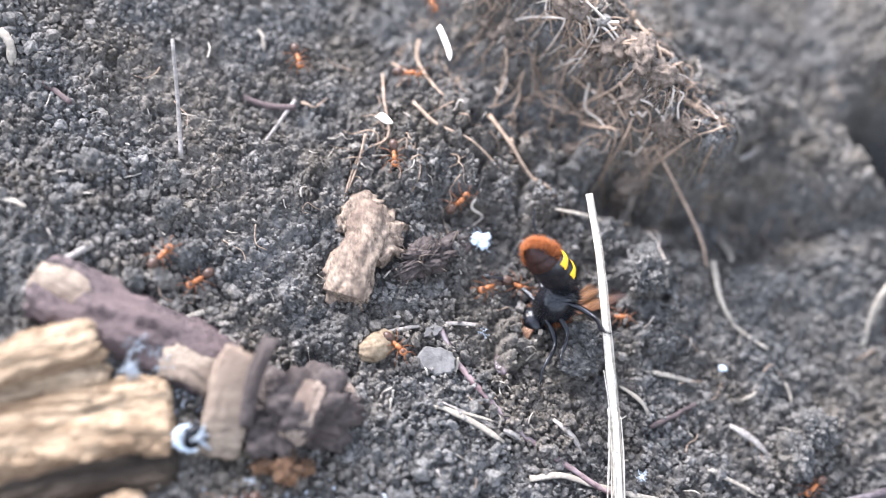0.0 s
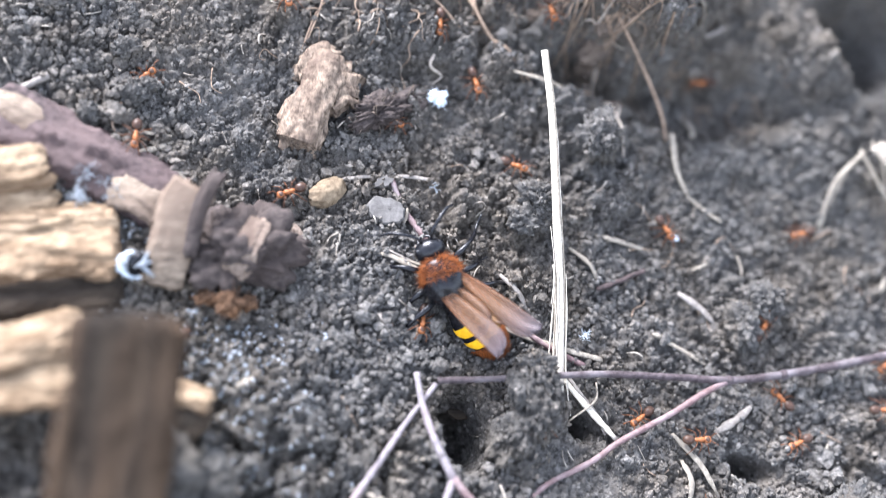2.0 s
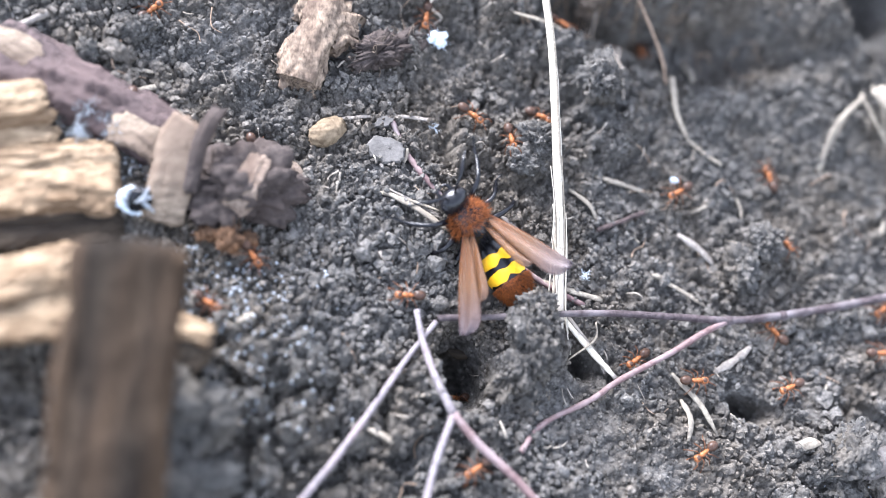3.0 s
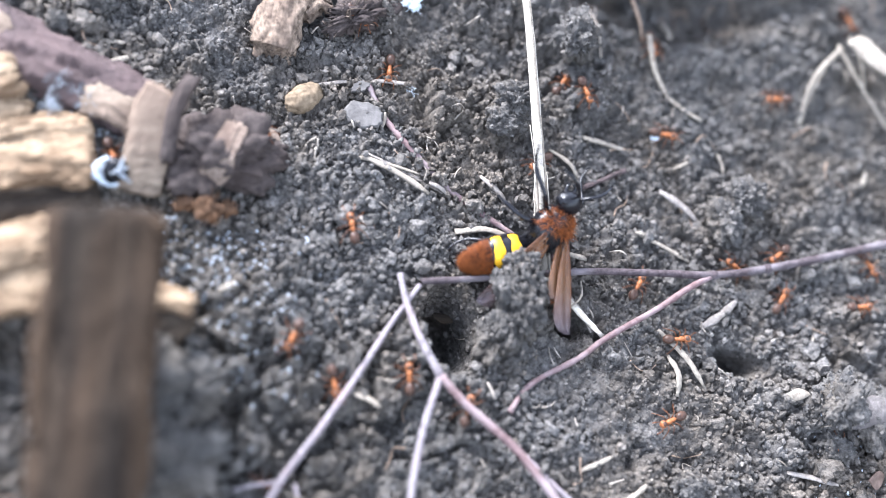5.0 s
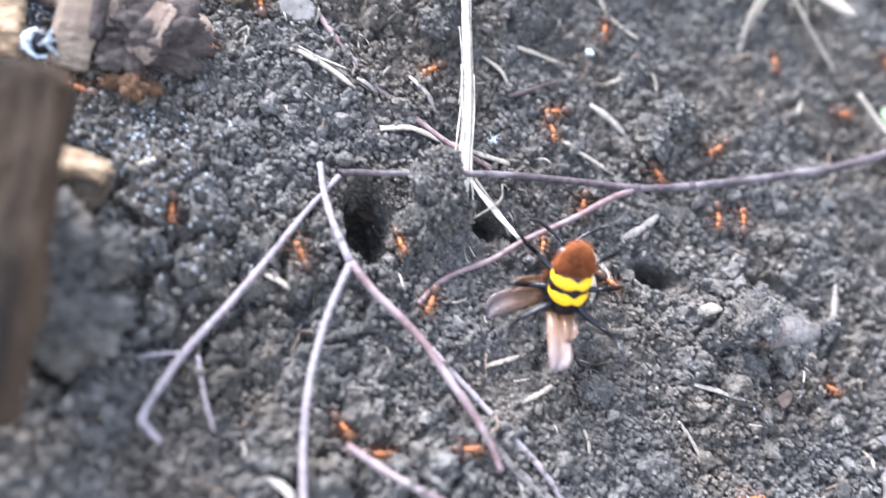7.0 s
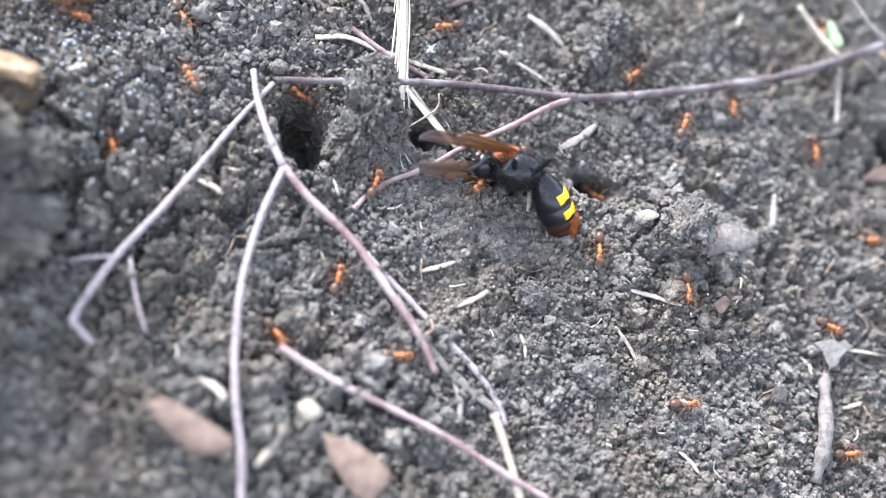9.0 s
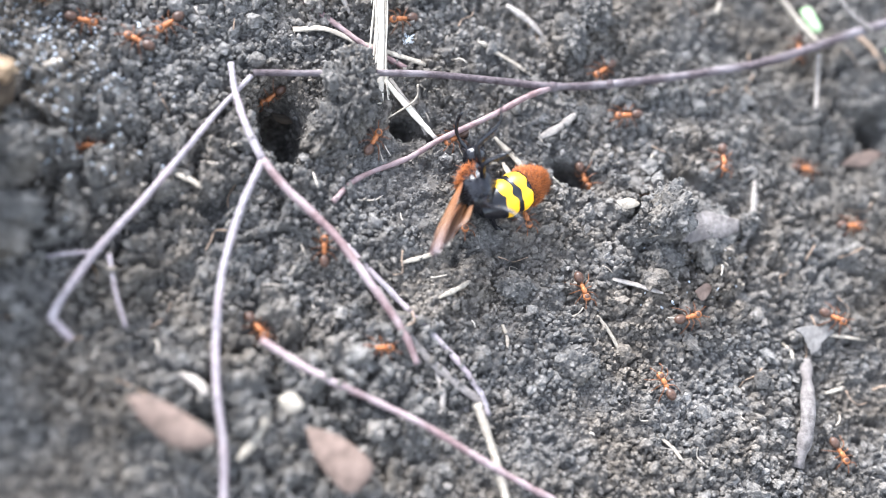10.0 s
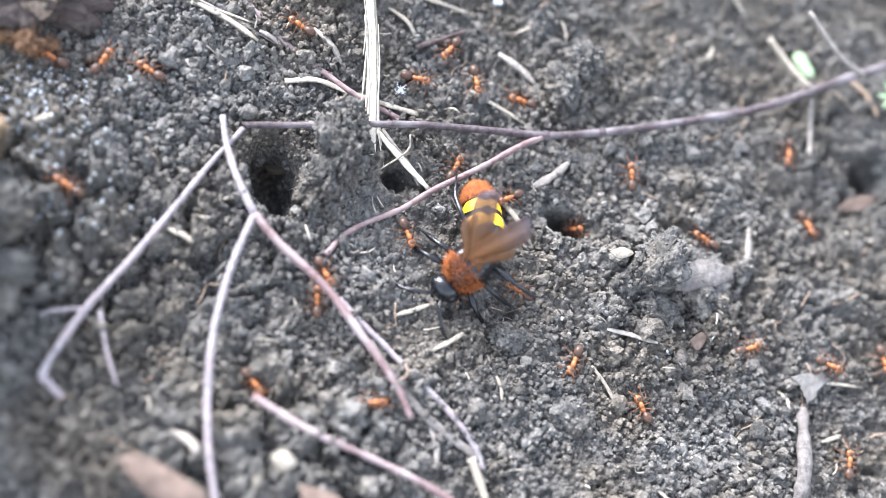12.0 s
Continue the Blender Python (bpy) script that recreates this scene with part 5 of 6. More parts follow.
part("face_hair", mesh_of("face_hair", *hair_coat((2.6, 3.4, 2.6), (8.4, 0, -0.3), 260, 0.8, 6), BLACK_HAIR), head)
# the abdomen turns about its waist, at its own origin
abdomen = part("abdomen", mesh_of("abdomen", *ring_segment(0.6, -4.2, 1.8, 4.5, 0.9), CHITIN), wasp, "black abdomen with yellow bands", pose(-0.0052, 0, -0.0004))
RINGS = [(-4.0, -8.4, 4.5, 5.2), (-8.1, -12.4, 5.15, 5.0), (-12.1, -14.8, 4.95, 4.1), (-14.6, -16.8, 4.1, 3.0), (-16.6, -18.6, 3.0, 0.4)]
for k, (x0, x1, r0, r1) in enumerate(RINGS):
    part("ring", mesh_of("ring", *ring_segment(x0, x1, r0, r1, 1.0), CHITIN if k < 2 else TAIL), abdomen, "" if k < 2 else "dark red-brown ring")
for x0, x1, r0, r1 in ((-4.5, -7.9, 4.6, 5.1), (-8.9, -12.2, 5.14, 5.02)):
    part("yellow_band", mesh_of("yellow_band", *ring_segment(x0, x1, r0, r1, 0.8, 0.9, -22, 202, 0.2, 48, 5, 0.42), YELLOW), abdomen, "bright yellow band")
part("tail_hair", mesh_of("tail_hair", *hair_coat((4.5, 3.7, 3.35), (-14.2, 0, 0), 2600, 0.85, 8, lambda d: d[0] < 0.4 and d[2] > -0.3), RUST), abdomen, "rust-orange tail hair")
part("band_hair", mesh_of("band_hair", *hair_coat((3.2, 4.62, 4.15), (-12.9, 0, 0), 1500, 0.75, 18, lambda d: d[2] > -0.3 and -0.75 < d[0] < 0.2), RUST), abdomen, "rust-orange hair behind the bands")
part("belly_hair", mesh_of("belly_hair", *hair_coat((8, 4.2, 3.7), (-6, 0, 0), 350, 1.0, 9, lambda d: d[2] < 0.2), BLACK_HAIR), abdomen)
wings = {}
for s, side in ((1, "left"), (-1, "right")):
    fore = part("forewing", wing_mesh("forewing", 24.0, 6.2, s), wasp, "amber-brown wing with a violet tip", pose(0.002, 0.0036 * s, 0.0026))
    part("vein", vein_mesh("vein", 24.0, 6.2, s), fore)
    part("hindwing", wing_mesh("hindwing", 16.5, 4.0, s), fore, "amber-brown hind wing", pose(0.0, 0.0016 * s, -0.0006, 0, 0, 7 * s))
    wings[side] = fore
legs = []
for k, (x, fwd, reach) in enumerate(((4.2, 6.0, 1.0), (1.0, 0.0, 1.1), (-2.6, -7.0, 1.35))):
    for s in (1, -1):
        pts = [(0, 0, 0), (fwd * 0.25, 2.6 * s, 1.0), (fwd * 0.6, 5.6 * s * reach, 0.8), (fwd * 0.9, 8.2 * s * reach, -3.0), (fwd * 1.25, 9.6 * s * reach, -5.2), (fwd * 1.7, 11.4 * s * reach, -5.6)]
        leg = part("leg", mesh_of("leg", *tube_data(pts, [0.55, 0.8, 0.6, 0.5, 0.3, 0.16], 8, 4, 0.1), CHITIN), wasp, "black bristly leg", pose(x * MM, 2.6 * s * MM, -2.4 * MM))
        spines = []
        q = np.random.default_rng(60 + k)
        for j in range(46):
            a = pts[1 + j % 4] if j % 4 < 4 else pts[1]
            b = pts[2 + j % 4]
            t = q.random()
            p = np.array(a) * (1 - t) + np.array(b) * t
            d = q.normal(size=3)
            d /= np.linalg.norm(d)
            spines.append(tube_data([p + d * 0.4, p + d * 1.7], [0.07, 0.02], 3, 1, 0))
        part("bristle", mesh_of("bristle", *join(spines), BLACK_HAIR), leg)
        legs.append((leg, x, s, k))


# ---- the ants: head along +x ----
def build_ant():
    ant = thing("ant", lie(0, 0, 0), "orange-red ant with a dark hind body on the soil", "ant", "ants")
    part("gaster", mesh_of("gaster", *egg((1.65, 1.25, 1.2), (-3.0, 0, 1.8), BALL3), ANT_DARK), ant, "dark hind body")
    part("thorax", mesh_of("thorax", *join([egg((1.1, 0.7, 0.75), (0.6, 0, 1.95), BALL2), egg((0.95, 0.6, 0.6), (-0.6, 0, 1.75), BALL2), egg((0.32, 0.42, 0.6), (-1.5, 0, 1.7), BALL1)]), ANT_RED), ant, "orange-red middle body")
    ant_head = part("head", mesh_of("head", *egg((1.05, 1.0, 0.75), (2.35, 0, 1.9), BALL3), ANT_RED), ant)
    part("brow", mesh_of("brow", *egg((0.7, 0.75, 0.45), (2.25, 0, 2.3), BALL2), ANT_DARK), ant_head, "dark top of the head")
    for s in (1, -1):
        part("eye", mesh_of("eye", *egg((0.2, 0.15, 0.2), (2.4, 0.85 * s, 2.2), BALL1), ANT_DARK), ant_head)
        part("antenna", mesh_of("antenna", *tube_data([(3.0, 0.4 * s, 2.2), (3.9, 1.2 * s, 2.9), (5.2, 1.5 * s, 2.1)], [0.12, 0.12, 0.15], 5, 3), ANT_LEG), ant)
        for x, fwd in ((1.1, 1.8), (0.3, -0.2), (-0.5, -2.2)):
            part("leg", mesh_of("leg", *tube_data([(x, 0.45 * s, 1.5), (x + fwd * 0.4, 1.7 * s, 2.5), (x + fwd * 0.9, 2.9 * s, 1.0), (x + fwd * 1.3, 3.6 * s, 0.1)], [0.17, 0.14, 0.1, 0.06], 5, 3), ANT_LEG), ant)
    ant.scale = (0.95, 0.95, 0.95)
    return ant


ANTS = 33  # all that come into view
ant_one = build_ant()
ants = [ant_one]
for k in range(ANTS - 1):
    ants.append(copy_thing(ant_one, lie(k * 4, 0, 30)))



def crawl(ant, path):
    """Keys an ant along its way over the soil: it heads where it goes, and pauses at both ends."""
    spots = [(t, u, v) for t, u, v in path]
    if spots[0][0] > 0:
        spots.insert(0, (0.0, spots[0][1] + 3, spots[0][2] + 2))
    if spots[-1][0] < 12:
        spots.append((12.0, spots[-1][1] - 3, spots[-1][2] + 2))
    fine = []
    for (t0, u0, v0), (t1, u1, v1) in zip(spots, spots[1:]):
        n = max(1, int(round((t1 - t0) / 0.5)))
        fine += [(t0 + (t1 - t0) * k / n, u0 + (u1 - u0) * k / n, v0 + (v1 - v0) * k / n) for k in range(n)]
    fine.append(spots[-1])
    rows, turn = [], None
    for k, (t, u, v) in enumerate(fine):
        a, b = fine[max(k - 1, 0)], fine[min(k + 1, len(fine) - 1)]
        du, dv = b[1] - a[1], b[2] - a[2]
        want = math.degrees(math.atan2(dv, du)) if du * du + dv * dv > 0.5 else (turn or 0.0)
        if turn is not None:
            step = (want - turn + 180) % 360 - 180
            want = turn + max(-80, min(80, step))
        turn = want
        e = 1.5
        slope_u = (float(relief(u + e, v, False)) - float(relief(u - e, v, False))) / (2 * e)
        slope_v = (float(relief(u, v + e, False)) - float(relief(u, v - e, False))) / (2 * e)
        up = Vector((-slope_u, -slope_v, 1)).normalized()
        ahead = Vector((math.cos(radians(turn)), math.sin(radians(turn)), 0))
        ahead = (ahead - up * ahead.dot(up)).normalized()
        side = up.cross(ahead)
        m = Matrix((ahead, side, up)).transposed().to_4x4()
        m.translation = Vector((u, v, top_of(u, v) + 0.9)) * MM
        rows.append((t, SLOPE4 @ m))
    walk(ant, rows)


def motions():
    walk(wasp, [
        (0, lie(10.8, 48.9, 11.0, -158, 55, -143)),
        (0.3, lie(8.9, 45.4, 11.0, -151, 55, -109)),
        (0.4, lie(10.1, 46.1, 10.0, -29, 64, 18)),
        (0.5, lie(11.4, 46.8, 9.0, -9, 13, 45)),
        (0.7, lie(7.8, 44.9, 8.0, 9, 27, 112)),
        (0.7333, lie(5.8, 44.1, 8.0, 11, 23, 155)),
        (0.8, lie(3.9, 43.3, 8.0, 9, 19, -164)),
        (0.9, lie(3.1, 41.7, 8.0, 72, 7, -175)),
        (1, lie(2.3, 40.2, 8.0, 135, 12, 170)),
        (1.1, lie(1.6, 37.3, 8.0, 81, 9, -177)),
        (1.2, lie(0.9, 34.5, 8.0, 27, 18, -167)),
        (1.3, lie(-0.0, 27.1, 8.0, 3, -5, 170)),
        (1.4, lie(-0.9, 19.7, 8.0, -13, -34, 156)),
        (1.5, lie(-4.0, 20.9, 10.0, -13, -10, 115)),
        (2, lie(-7.0, 16.6, 10.0, -13, -9, 115)),
        (2.2, lie(-7.1, 14.8, 8.0, -11, -35, 167)),
        (2.5, lie(1.4, 17.5, 8.0, -13, -22, 139)),
        (2.7, lie(-0.3, 16.9, 8.0, -14, -33, 150)),
        (3.5, lie(2.2, 16.1, 8.0, -17, -39, 129)),
        (4.3, lie(3.3, 15.4, 8.0, -31, -65, 139)),
        (4.5, lie(11.2, 14.8, 8.0, -41, -66, 148)),
        (4.7, lie(15.2, 14.2, 8.0, -43, -67, 143)),
        (5, lie(22.5, 5.4, 9.0, 49, -44, 52)),
        (5.2, lie(23.4, 4.2, 9.0, 28, -45, 79)),
        (5.333, lie(28.1, 1.4, 9.5, 15, -8, 46)),
        (5.5, lie(32.9, -1.4, 10.0, -17, 14, 5)),
        (5.7, lie(32.6, -10.7, 9.0, 1, 21, -60)),
        (6, lie(31.3, -15.4, 8.0, -5, -13, -35)),
        (6.067, lie(33.9, -15.5, 8.7, -39, -57, -25)),
        (6.133, lie(36.5, -15.7, 9.3, -154, -61, 70)),
        (6.2, lie(39.1, -15.9, 10.0, 166, -18, 87)),
        (6.5, lie(44.6, -28.3, 9.0, 167, 5, 93)),
        (6.8, lie(46.3, -30.3, 9.0, 167, 3, 92)),
        (7, lie(44.2, -33.4, 9.0, 167, -17, 87)),
        (7.2, lie(44.6, -28.4, 9.0, 167, -20, 87)),
        (7.5, lie(43.0, -32.3, 9.0, 167, -21, 84)),
        (7.6, lie(47.7, -28.8, 9.0, 166, -1, 91)),
        (7.7, lie(46.8, -28.9, 9.0, 166, 10, 95)),
        (8.5, lie(48.6, -25.8, 8.0, 151, 23, 146)),
        (8.9, lie(49.6, -26.2, 8.0, 108, 15, 172)),
        (9.1, lie(50.2, -26.4, 8.0, 62, 23, 150)),
        (9.2, lie(50.5, -26.5, 8.0, -17, 36, 115)),
        (9.25, lie(50.6, -26.6, 8.0, -70, 26, 96)),
        (9.3, lie(50.7, -26.6, 8.0, -114, 7, 93)),
        (9.5, lie(44.3, -30.3, 8.0, -114, 7, 93)),
        (10, lie(44.1, -34.0, 8.0, -114, 7, 92)),
        (10.2, lie(46.6, -28.4, 7.0, 167, 14, 78)),
        (10.4, lie(43.9, -27.4, 7.0, 166, 8, 82)),
        (10.5, lie(43.6, -27.7, 7.0, 165, 9, 92)),
        (10.6, lie(44.1, -30.7, 9.5, 171, 55, 134)),
        (10.7, lie(44.6, -33.8, 12.0, -99, 58, -108)),
        (11, lie(45.0, -30.4, 12.0, -99, 58, -108)),
        (11.2, lie(45.8, -29.0, 12.0, -86, 59, -104)),
        (11.3, lie(45.7, -30.5, 10.0, -40, 43, -112)),
        (11.4, lie(45.5, -31.9, 8.0, 0, 35, -130)),
        (11.5, lie(43.1, -34.7, 8.0, 2, 33, -131)),
        (11.7, lie(45.0, -38.2, 8.0, -3, 21, -126)),
        (12, lie(43.9, -39.3, 8.0, -2, 20, -139)),
    ])
    walk(abdomen, [
        (0, pose(-0.0052, 0, -0.0004, -6, -58, -57)),
        (0.3, pose(-0.0052, 0, -0.0004, 15, -49, -33)),
        (0.5, pose(-0.0052, 0, -0.0004, 6, -25, -28)),
        (0.7, pose(-0.0052, 0, -0.0004, -2, 4, -58)),
        (0.8, pose(-0.0052, 0, -0.0004, -31, 23, -107)),
        (1, pose(-0.0052, 0, -0.0004, 7, -13, -53)),
        (1.1, pose(-0.0052, 0, -0.0004, -9, 24, -42)),
        (1.2, pose(-0.0052, 0, -0.0004, -26, 62, -43)),
        (1.4, pose(-0.0052, 0, -0.0004, -15, 33, -48)),
        (1.45, pose(-0.0052, 0, -0.0004, 2, 6, -12)),
        (1.5, pose(-0.0052, 0, -0.0004, 1, -26, 19)),
        (2, pose(-0.0052, 0, -0.0004, 1, -25, 24)),
        (2.2, pose(-0.0052, 0, -0.0004, -9, 36, -27)),
        (2.5, pose(-0.0052, 0, -0.0004, -6, 24, -27)),
        (2.7, pose(-0.0052, 0, -0.0004, -9, 36, -26)),
        (3.5, pose(-0.0052, 0, -0.0004, -3, 43, -7)),
        (4.3, pose(-0.0052, 0, -0.0004, -24, 75, -32)),
        (4.5, pose(-0.0052, 0, -0.0004, -55, 64, -80)),
        (4.7, pose(-0.0052, 0, -0.0004, -58, 64, -84)),
        (4.867, pose(-0.0052, 0, -0.0004, -16, 30, -55)),
        (5, pose(-0.0052, 0, -0.0004, 5, -9, -56)),
        (5.2, pose(-0.0052, 0, -0.0004, 16, -19, -81)),
        (5.5, pose(-0.0052, 0, -0.0004, 4, -23, -20)),
        (5.7, pose(-0.0052, 0, -0.0004, -10, -25, 43)),
        (5.867, pose(-0.0052, 0, -0.0004, 1, 10, 14)),
        (6, pose(-0.0052, 0, -0.0004, -8, 46, -18)),
        (6.067, pose(-0.0052, 0, -0.0004, -2, 3, -54)),
        (6.133, pose(-0.0052, 0, -0.0004, 31, -26, -99)),
        (6.2, pose(-0.0052, 0, -0.0004, 77, -19, -156)),
        (6.333, pose(-0.0052, 0, -0.0004, 55, -55, -90)),
        (6.5, pose(-0.0052, 0, -0.0004, -3, -41, 8)),
        (6.8, pose(-0.0052, 0, -0.0004, -8, -41, 22)),
        (6.9, pose(-0.0052, 0, -0.0004, -171, -84, 172)),
        (7, pose(-0.0052, 0, -0.0004, 163, -30, -175)),
        (7.2, pose(-0.0052, 0, -0.0004, -175, -30, 179)),
        (7.5, pose(-0.0052, 0, -0.0004, 146, -37, -168)),
        (7.533, pose(-0.0052, 0, -0.0004, -167, -86, 168)),
        (7.6, pose(-0.0052, 0, -0.0004, -17, -43, 41)),
        (7.7, pose(-0.0052, 0, -0.0004, -13, -31, 44)),
        (8.5, pose(-0.0052, 0, -0.0004, -21, -59, 37)),
        (8.9, pose(-0.0052, 0, -0.0004, -17, -16, 52)),
        (9.1, pose(-0.0052, 0, -0.0004, -22, -57, 74)),
        (9.3, pose(-0.0052, 0, -0.0004, -177, -52, -118)),
        (9.5, pose(-0.0052, 0, -0.0004, -177, -52, -118)),
        (10, pose(-0.0052, 0, -0.0004, -147, -54, -143)),
        (10.1, pose(-0.0052, 0, -0.0004, 110, -73, -89)),
        (10.2, pose(-0.0052, 0, -0.0004, 26, -48, -55)),
        (10.4, pose(-0.0052, 0, -0.0004, 17, -47, -38)),
        (10.5, pose(-0.0052, 0, -0.0004, 53, -41, -106)),
        (10.6, pose(-0.0052, 0, -0.0004, 8, -9, -82)),
        (10.7, pose(-0.0052, 0, -0.0004, -28, 30, -86)),
        (11, pose(-0.0052, 0, -0.0004, -23, 21, -97)),
        (11.2, pose(-0.0052, 0, -0.0004, -11, 9, -100)),
        (11.3, pose(-0.0052, 0, -0.0004, -16, 31, -52)),
        (11.4, pose(-0.0052, 0, -0.0004, 5, 48, 11)),
        (11.47, pose(-0.0052, 0, -0.0004, 0, -1, 10)),
        (11.5, pose(-0.0052, 0, -0.0004, -7, -51, 14)),
        (11.7, pose(-0.0052, 0, -0.0004, -11, -40, 29)),
        (12, pose(-0.0052, 0, -0.0004, -18, -33, 56)),
    ])
    walk(wings["left"], [
        (0, pose(0.002, 0.0036, 0.0026, 0, 30, -39)),
        (0.3, pose(0.002, 0.0036, 0.0026, 0, 42, -18)),
        (0.367, pose(0.002, 0.0036, 0.0026, -42, 16, -68)),
        (0.433, pose(0.002, 0.0036, 0.0026, -55, -26, -95)),
        (0.5, pose(0.002, 0.0036, 0.0026, -36, -69, -139)),
        (0.6, pose(0.002, 0.0036, 0.0026, 26, -63, -163)),
        (0.7, pose(0.002, 0.0036, 0.0026, 68, -52, -165)),
        (0.8, pose(0.002, 0.0036, 0.0026, 25, -48, 176)),
        (1, pose(0.002, 0.0036, 0.0026, 0, -41, 178)),
        (1.2, pose(0.002, 0.0036, 0.0026, 0, -43, -165)),
        (1.4, pose(0.002, 0.0036, 0.0026, 0, -46, 155)),
        (1.5, pose(0.002, 0.0036, 0.0026, 4, -7, -168)),
        (2, pose(0.002, 0.0036, 0.0026, 4, -8, -163)),
        (2.1, pose(0.002, 0.0036, 0.0026, 9, -43, 164)),
        (2.2, pose(0.002, 0.0036, 0.0026, 60, -62, 91)),
        (2.5, pose(0.002, 0.0036, 0.0026, 68, -36, 122)),
        (2.7, pose(0.002, 0.0036, 0.0026, 60, -17, 122)),
        (3.5, pose(0.002, 0.0036, 0.0026, 55, -32, 140)),
        (3.9, pose(0.002, 0.0036, 0.0026, 43, -46, 100)),
        (4.3, pose(0.002, 0.0036, 0.0026, 50, -63, 45)),
        (4.5, pose(0.002, 0.0036, 0.0026, 50, -56, 88)),
        (4.7, pose(0.002, 0.0036, 0.0026, 50, -55, 100)),
        (5, pose(0.002, 0.0036, 0.0026, 30, -7, 155)),
        (5.2, pose(0.002, 0.0036, 0.0026, 0, 8, 129)),
        (5.5, pose(0.002, 0.0036, 0.0026, -33, 3, 137)),
        (5.7, pose(0.002, 0.0036, 0.0026, -17, 2, 165)),
        (5.867, pose(0.002, 0.0036, 0.0026, -11, -5, -146)),
        (6, pose(0.002, 0.0036, 0.0026, -11, -14, -97)),
        (6.2, pose(0.002, 0.0036, 0.0026, 0, 14, -122)),
        (6.5, pose(0.002, 0.0036, 0.0026, -13, 6, -116)),
        (6.8, pose(0.002, 0.0036, 0.0026, -13, 7, -108)),
        (7, pose(0.002, 0.0036, 0.0026, 0, 14, -116)),
        (7.2, pose(0.002, 0.0036, 0.0026, 1, 16, -121)),
        (7.5, pose(0.002, 0.0036, 0.0026, 2, 16, -126)),
        (7.6, pose(0.002, 0.0036, 0.0026, -9, 7, -122)),
        (7.7, pose(0.002, 0.0036, 0.0026, -16, 4, -117)),
        (8.5, pose(0.002, 0.0036, 0.0026, 0, 26, -84)),
        (8.767, pose(0.002, 0.0036, 0.0026, 9, 20, -28)),
        (9.033, pose(0.002, 0.0036, 0.0026, 8, 10, 25)),
        (9.166, pose(0.002, 0.0036, 0.0026, -3, -9, 64)),
        (9.233, pose(0.002, 0.0036, 0.0026, -6, -28, 124)),
        (9.3, pose(0.002, 0.0036, 0.0026, -58, -23, -149)),
        (9.5, pose(0.002, 0.0036, 0.0026, -58, -23, -149)),
        (10, pose(0.002, 0.0036, 0.0026, -58, -23, -149)),
        (10.2, pose(0.002, 0.0036, 0.0026, 0, 22, -163)),
        (10.4, pose(0.002, 0.0036, 0.0026, 0, 23, -162)),
        (10.5, pose(0.002, 0.0036, 0.0026, 0, 25, -153)),
        (10.7, pose(0.002, 0.0036, 0.0026, 0, 21, -103)),
        (11, pose(0.002, 0.0036, 0.0026, 0, 19, -94)),
        (11.2, pose(0.002, 0.0036, 0.0026, 0, 8, -105)),
        (11.3, pose(0.002, 0.0036, 0.0026, -9, -6, -151)),
        (11.4, pose(0.002, 0.0036, 0.0026, -5, -22, 163)),
        (11.5, pose(0.002, 0.0036, 0.0026, -3, 4, 156)),
        (11.7, pose(0.002, 0.0036, 0.0026, -5, -39, -157)),
        (12, pose(0.002, 0.0036, 0.0026, -1, -32, -146)),
    ])
